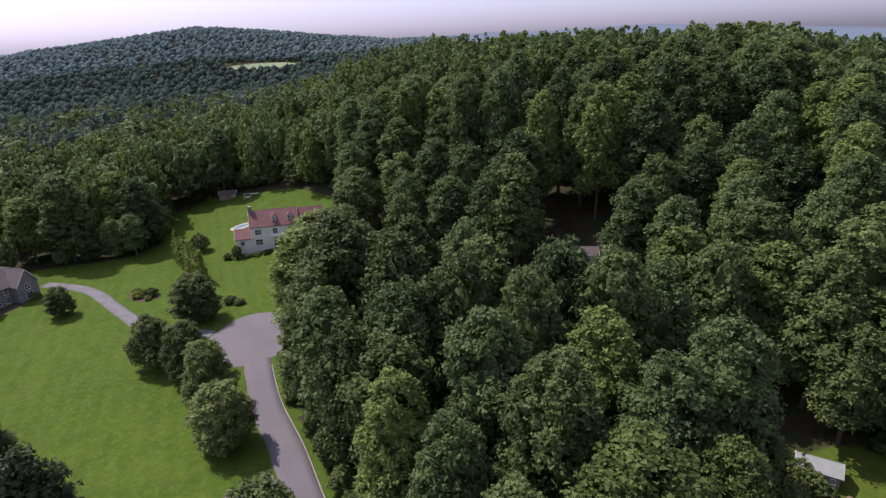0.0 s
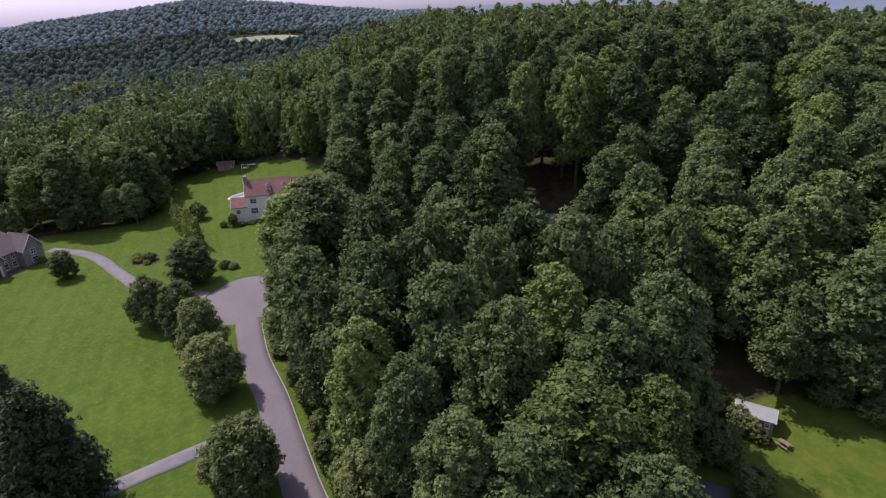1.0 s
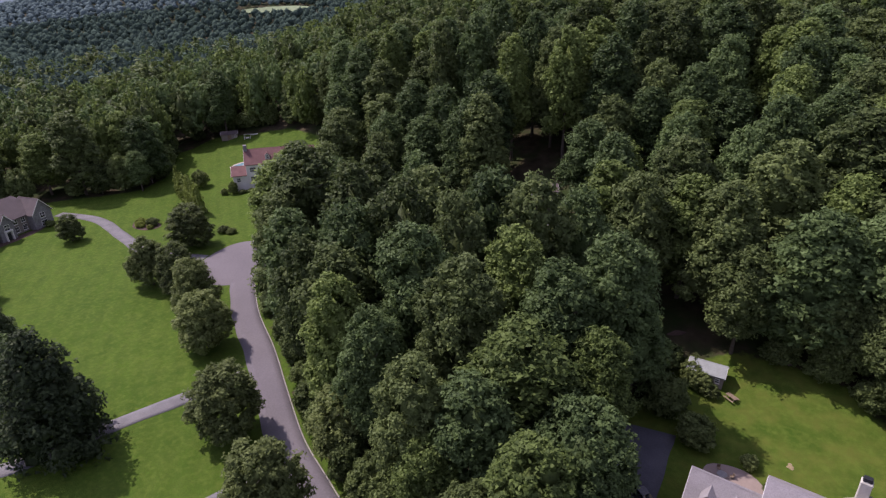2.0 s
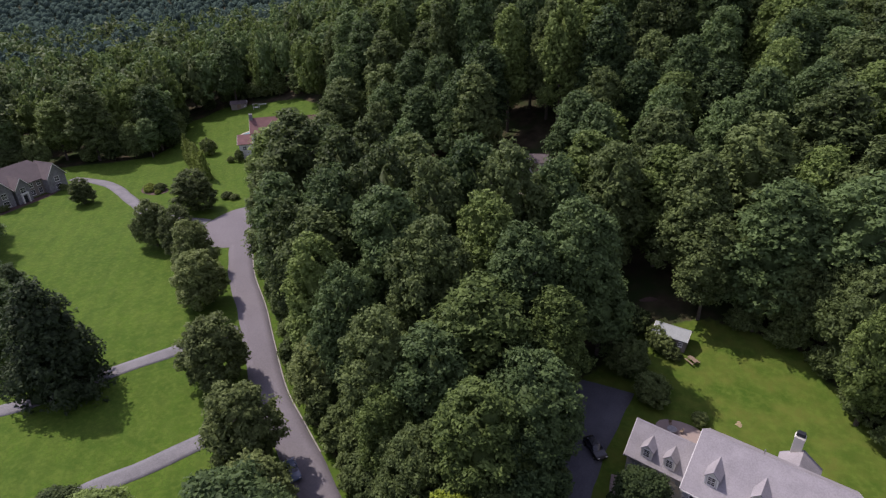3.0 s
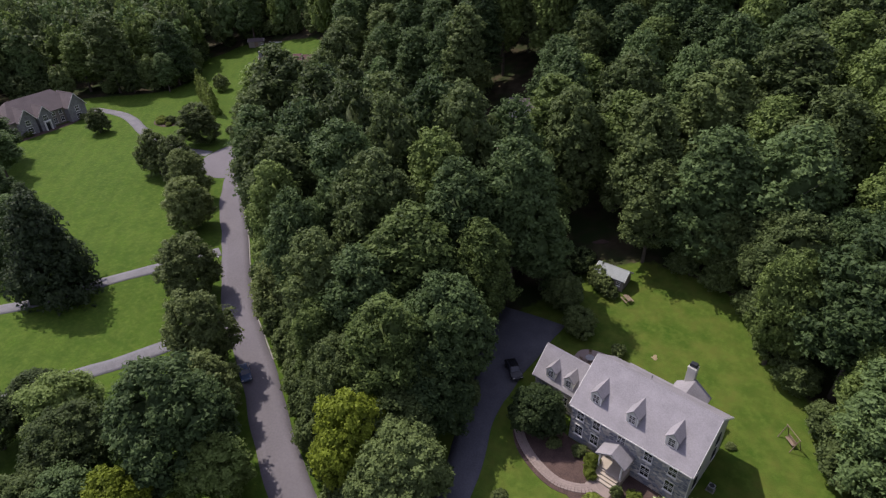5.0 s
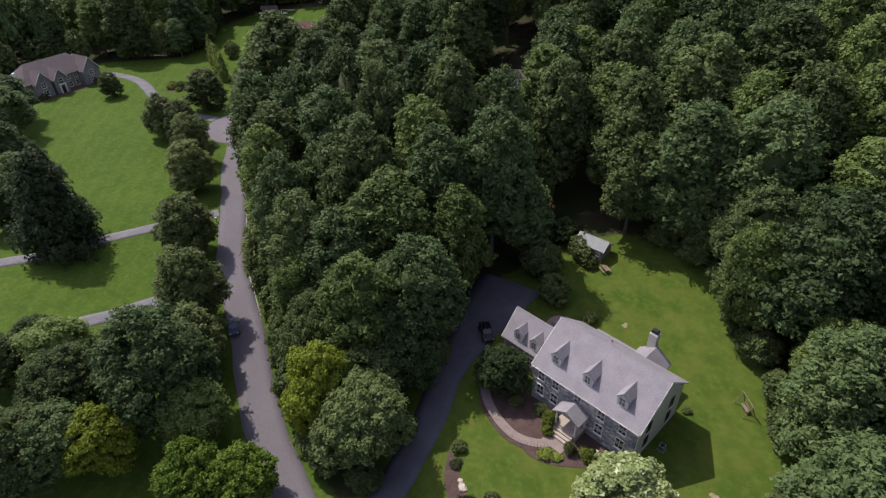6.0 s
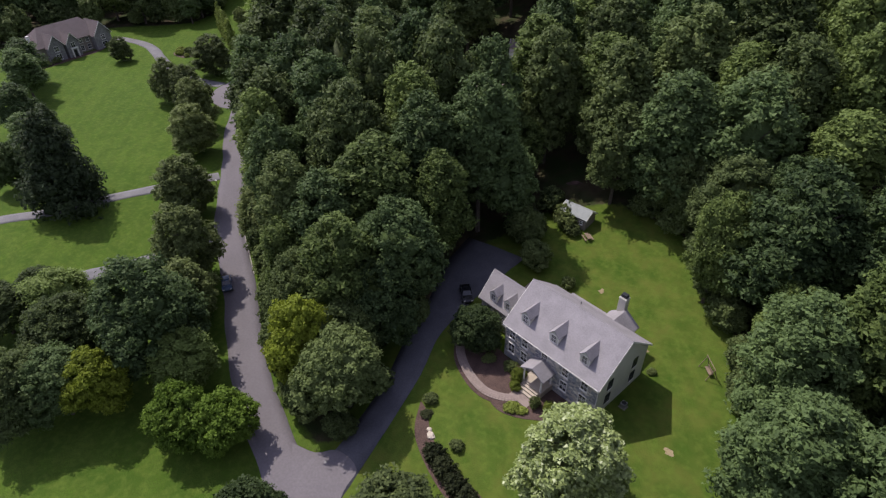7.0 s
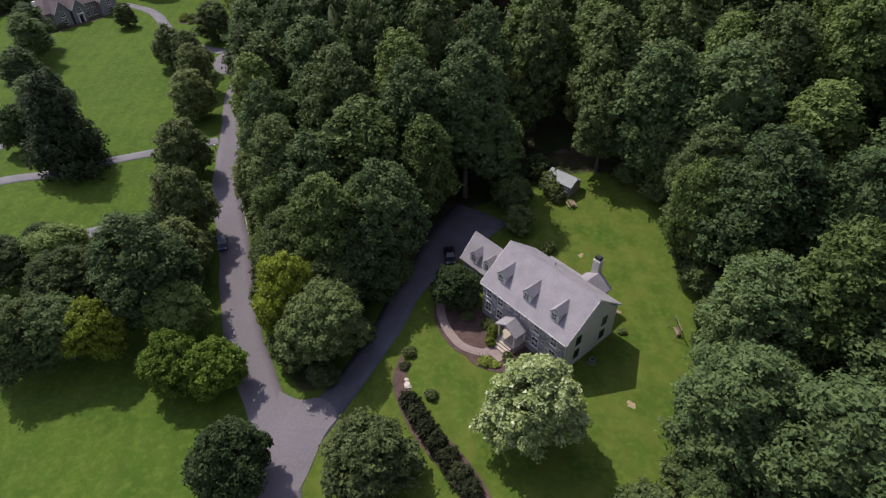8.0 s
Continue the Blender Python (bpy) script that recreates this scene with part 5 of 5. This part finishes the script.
def walkway():
    """Pavers in four rows along a curve from the drive to the porch."""
    line = spline([(15.6, 58.2), (16.6, 55.4), (18.1, 52.6), (20.6, 50.4), (24, 48.9), (27.6, 48.4), (30.4, 49.6), (31.9, 51.6), (32.1, 53.0)], 0.2)
    step = np.concatenate([[0], np.cumsum(np.hypot(*np.diff(line, axis=0).T))])
    base = strip("walkway", line[::4], 0.72, PAVER, "curved tan paver walkway to the porch", 0.03, category="path")
    bm = box(bmesh.new(), -0.2, 0.2, -0.165, 0.165, -0.05, 0.05, 0.015)
    me = bpy.data.meshes.new("paver")
    bm.to_mesh(me)
    bm.free()
    me.materials.append(PAVER)
    rr = np.random.default_rng(21)
    for s in np.arange(0.3, step[-1], 0.415):
        x, y = np.interp(s, step, line[:, 0]), np.interp(s, step, line[:, 1])
        x2, y2 = np.interp(s + 0.1, step, line[:, 0]), np.interp(s + 0.1, step, line[:, 1])
        a = math.atan2(y2 - y, x2 - x)
        for side in (-0.51, -0.17, 0.17, 0.51):
            o = new("paver", me)
            o.parent = base
            px, py = x - math.sin(a) * side, y + math.cos(a) * side
            o.matrix_basis = pose(px, py, ground_at(px, py) + 0.09 + rr.uniform(-0.012, 0.012), rr.uniform(-1, 1), rr.uniform(-1, 1), math.degrees(a) + rr.uniform(-3, 3))


walkway()

for key, x, y, s, t in (("shrub", 27.2, 54.2, 0.9, 0.9), ("limeshrub", 29.6, 53.2, 1.0, 1.7), ("limeshrub", 30.3, 51.8, 0.75, 1.3), ("limeshrub", 32.4, 49.0, 1.0, 0.55),
                        ("limeshrub", 33.6, 49.6, 0.7, 0.6), ("shrub", 34.2, 51.6, 0.7, 1.7), ("limeshrub", 36.3, 52.6, 1.0, 0.9), ("limeshrub", 38.6, 53.6, 0.9, 0.8),
                        ("shrub", 40.2, 54.6, 0.7, 0.8), ("shrub", 24.0, 53.0, 0.9, 0.7), ("shrub", 31.6, 39.2, 0.8, 1.0), ("shrub", 23.4, 41.8, 0.9, 0.9), ("darkshrub", 24.6, 39.9, 0.7, 0.6),
                        ("darkshrub", 30.2, 36.4, 1.25, 1.0), ("darkshrub", 32.8, 35.8, 1.3, 1.05), ("darkshrub", 35.4, 35.3, 1.25, 1.0), ("darkshrub", 38.0, 35.0, 1.3, 1.1),
                        ("darkshrub", 40.6, 34.7, 1.3, 1.0), ("darkshrub", 43.1, 34.4, 1.25, 1.0), ("darkshrub", 45.6, 34.0, 1.2, 0.95),
                        ("shrub", 9.4, 88.6, 1.8, 1.3), ("shrub", 11.2, 87.2, 1.7, 1.2), ("shrub", 13.0, 86.7, 1.3, 1.0), ("shrub", 9.4, 90.2, 1.7, 1.3),
                        ("shrub", 25.2, 71.5, 1.0, 1.0), ("shrub", 21.6, 74.8, 1.1, 1.1), ("shrub", 42.0, 68.6, 0.6, 0.8), ("limeshrub", -156.5, 77.5, 1.6, 0.8), ("shrub", -152.5, 79.0, 1.7, 0.9), ("limeshrub", -154.5, 75.8, 1.4, 0.9),
                        ("limeshrub", -150.5, 77.0, 1.0, 0.8), ("shrub", -127.5, 88, 1.5, 0.9), ("shrub", -124.8, 89, 1.3, 0.8), ("shrub", -173.4, 109.5, 2.6, 1.5),
                        ("shrub", -157.5, 109, 1.2, 1.2), ("shrub", -152.5, 113.0, 1.2, 0.7), ("shrub", -150.4, 115.4, 1.2, 0.7), ("shrub", -148.2, 118, 1.2, 0.7), ("shrub", -155, 111, 1.4, 2.0),
                        ("darkshrub", -42.2, 47.2, 0.4, 0.8), ("shrub", -176, 41, 1.4, 0.8), ("shrub", -174.6, 37.5, 1.2, 0.9), ("shrub", -181, 60, 1.3, 0.9)):
    plant(key, x, y, s, float(rng.uniform(0, 6.28)), t, group="garden shrubs")

for k in np.linspace(0, 1, 24):
    plant("thuja", -148 - 23.5 * k, 93.4 + 6.5 * k, 1.75 + 0.14 * math.sin(k * 20), k * 9, 1.1 + 0.1 * math.cos(k * 31), group="arborvitae row")


def car(name, x, y, turn, paint, label):
    c = thing(name, x, y, turn=turn, label=label, category="car")
    z = 0.12
    side = [(-2.2, 0.35), (-2.25, 0.75), (-1.9, 0.9), (-0.9, 0.98), (1.1, 1.0), (2.0, 0.9), (2.25, 0.65), (2.2, 0.35)]
    bm = prism(bmesh.new(), side, "y", -0.88, 0.88)
    bmesh.ops.bevel(bm, geom=bm.edges[:], offset=0.06, segments=2, affect="EDGES")
    bmesh.ops.transform(bm, matrix=Matrix.Translation((0, 0, z)), verts=bm.verts)
    body = part("body", bm, paint, c)
    bm = bmesh.new()
    lo = [bm.verts.new((a, b, 0.97 + z)) for a, b in ((-1.75, -0.8), (1.05, -0.8), (1.05, 0.8), (-1.75, 0.8))]
    hi = [bm.verts.new((a, b, 1.46 + z)) for a, b in ((-1.2, -0.62), (0.35, -0.62), (0.35, 0.62), (-1.2, 0.62))]
    for i in range(4):
        bm.faces.new((lo[i], lo[(i + 1) % 4], hi[(i + 1) % 4], hi[i]))
    bm.faces.new(hi)
    bm.faces.new(lo[::-1])
    part("window_glass", bm, GLASS, body, "dark car windows")
    part("roof_panel", boxes((-1.18, 0.33, -0.6, 0.6, 1.45 + z, 1.5 + z), bevel=0.02), paint, body)
    for wx in (-1.35, 1.4):
        for wy in (-0.86, 0.86):
            s = 0.1 if wy > 0 else -0.1
            w = part("wheel", tube(bmesh.new(), (wx, wy - s, 0.33 + 0.05), (wx, wy + s, 0.33 + 0.05), 0.33, 0.33, 14), RUBBER, c)
            part("rim", tube(bmesh.new(), (wx, wy + s, 0.38), (wx, wy + s * 1.15, 0.38), 0.2, 0.18, 10), METAL, w)
    for wy in (-0.65, 0.65):
        part("headlight", boxes((2.2, 2.27, wy - 0.17, wy + 0.17, 0.72 + z, 0.86 + z), bevel=0.02), WHITE, c)
    return c


car("parked_car_lane", -24.4, 32.6, -22, CAR_BLUE, "dark blue car parked at the lane's edge")
car("parked_car_drive", 11.2, 60.4, -35, CAR_BLACK, "black car parked on the dark driveway")


def mailbox(x, y, turn):
    m = thing("mailbox", x, y, turn=turn, label="pale mailbox on a wooden post beside the lane", category="mailbox", group="mailboxes")
    part("post", boxes((-0.06, 0.06, -0.06, 0.06, -0.2, 1.05), (-0.05, 0.05, -0.3, 0.3, 0.95, 1.03)), WOOD, m)
    bm = prism(bmesh.new(), [(-0.11, 1.04), (-0.11, 1.2), (-0.07, 1.27), (0.07, 1.27), (0.11, 1.2), (0.11, 1.04)], "x", -0.26, 0.26)
    part("box", bm, WHITE, m)
    return m


mailbox(-58.8, 46.4, 20)
mailbox(-37.4, 35.9, 20)


def picnic_table(x, y, turn):
    t = thing("picnic_table", x, y, turn=turn, label="weathered grey wooden picnic table with benches", category="table")
    for i in range(5):
        part("table_plank", boxes((-0.95, 0.95, -0.36 + i * 0.15, -0.23 + i * 0.15, 0.72, 0.76), bevel=0.008), WOOD, t)
    for s in (-0.72, 0.72):
        part("bench", boxes((-0.95, 0.95, s - 0.13, s + 0.13, 0.42, 0.46), bevel=0.008), WOOD, t)
    for x0 in (-0.7, 0.7):
        bm = boxes((x0 - 0.04, x0 + 0.04, -0.75, 0.75, 0.36, 0.42))
        tube(bm, (x0, -0.55, 0), (x0, -0.2, 0.72), 0.045, 0.045, 6)
        tube(bm, (x0, 0.55, 0), (x0, 0.2, 0.72), 0.045, 0.045, 6)
        part("trestle", bm, WOOD, t)
    return t


picnic_table(16.2, 87.2, -30)


def patio_set(x, y):
    t = thing("patio_table", x, y, label="round glass patio table with a metal frame", category="table")
    part("top", tube(bmesh.new(), (0, 0, 0.7), (0, 0, 0.73), 0.7, 0.7, 20), METAL, t)
    part("pedestal", tube(bmesh.new(), (0, 0, 0), (0, 0, 0.7), 0.25, 0.06, 10), METAL, t)
    for k in range(4):
        a = k * math.pi / 2 + 0.5
        c = thing("patio_chair", x + 1.35 * math.cos(a), y + 1.35 * math.sin(a), turn=math.degrees(a) + 90, label="dark metal patio chair at the round table", category="chair", group="patio chairs")
        part("seat", boxes((-0.24, 0.24, -0.24, 0.24, 0.4, 0.45), bevel=0.02), WOOD, c)
        part("backrest", boxes((-0.24, 0.24, -0.28, -0.23, 0.45, 0.95), bevel=0.02), WOOD, c)
        for lx in (-0.2, 0.2):
            for ly in (-0.2, 0.2):
                part("leg", tube(bmesh.new(), (lx, ly, 0), (lx, ly, 0.4), 0.02, 0.02, 6), METAL, c)


patio_set(18.8, 70.6)


def swing_frame(name, x, y, turn, mat, label, slide=False):
    s = thing(name, x, y, turn=turn, label=label, category="swing")
    for ex in (-1.3, 1.3):
        for ey in (-0.8, 0.8):
            part("leg", tube(bmesh.new(), (ex, ey, -0.05), (ex, 0, 2.2), 0.06, 0.05, 8), mat, s)
    part("top_bar", tube(bmesh.new(), (-1.5, 0, 2.2), (1.5, 0, 2.2), 0.06, 0.06, 8), mat, s)
    part("bench", boxes((-0.8, 0.8, -0.25, 0.25, 0.5, 0.56), (-0.8, 0.8, 0.22, 0.28, 0.56, 1.0), bevel=0.01), mat, s)
    for ex in (-0.75, 0.75):
        part("rope", tube(bmesh.new(), (ex, 0, 0.55), (ex, 0, 2.18), 0.015, 0.015, 5), METAL, s)
    if slide:
        part("slide", boxes((1.5, 4.6, -0.35, 0.35, 1.9, 2.1), bevel=0.02), WHITE, s, "white plastic slide")
    return s


swing_frame("garden_swing", 47.6, 74.2, -40, WOOD, "wooden garden swing at the edge of the wood")
swing_frame("play_swing", -198, 149.5, 50, WHITE, "white painted play swing on the far lawn", True)


def rock(x, y, s, seed, label="pale weathered boulder in the mulch bed", mat=ROCK):
    r = np.random.default_rng(seed)
    bm = bmesh.new()
    bmesh.ops.create_icosphere(bm, subdivisions=2, radius=1)
    for v in bm.verts:
        v.co *= r.uniform(0.8, 1.1)
        v.co.x *= s * 1.3
        v.co.y *= s
        v.co.z = max(v.co.z, -0.3) * s * 0.7
    o = tagged(part("boulder", bm, mat), label, "rock", "boulders")
    o.location = (x, y, ground_at(x, y) + 0.12 * s)


rock(27.6, 38.2, 0.55, 1)
rock(26.7, 38.7, 0.35, 2)
rock(18.9, 26.4, 0.32, 3, "small dark stone beside the drive", GREY_STONE)

ac = thing("heat_pump", 42.6, 60.6, label="grey heat pump unit beside the gable wall", category="heat pump")
part("casing", boxes((-0.4, 0.4, -0.4, 0.4, 0.06, 0.85), bevel=0.04), METAL, ac)
part("fan_grille", tube(bmesh.new(), (0, 0, 0.85), (0, 0, 0.89), 0.33, 0.3, 16), SHUTTER, ac)
part("pad", boxes((-0.5, 0.5, -0.5, 0.5, -0.1, 0.06)), KERB, ac)
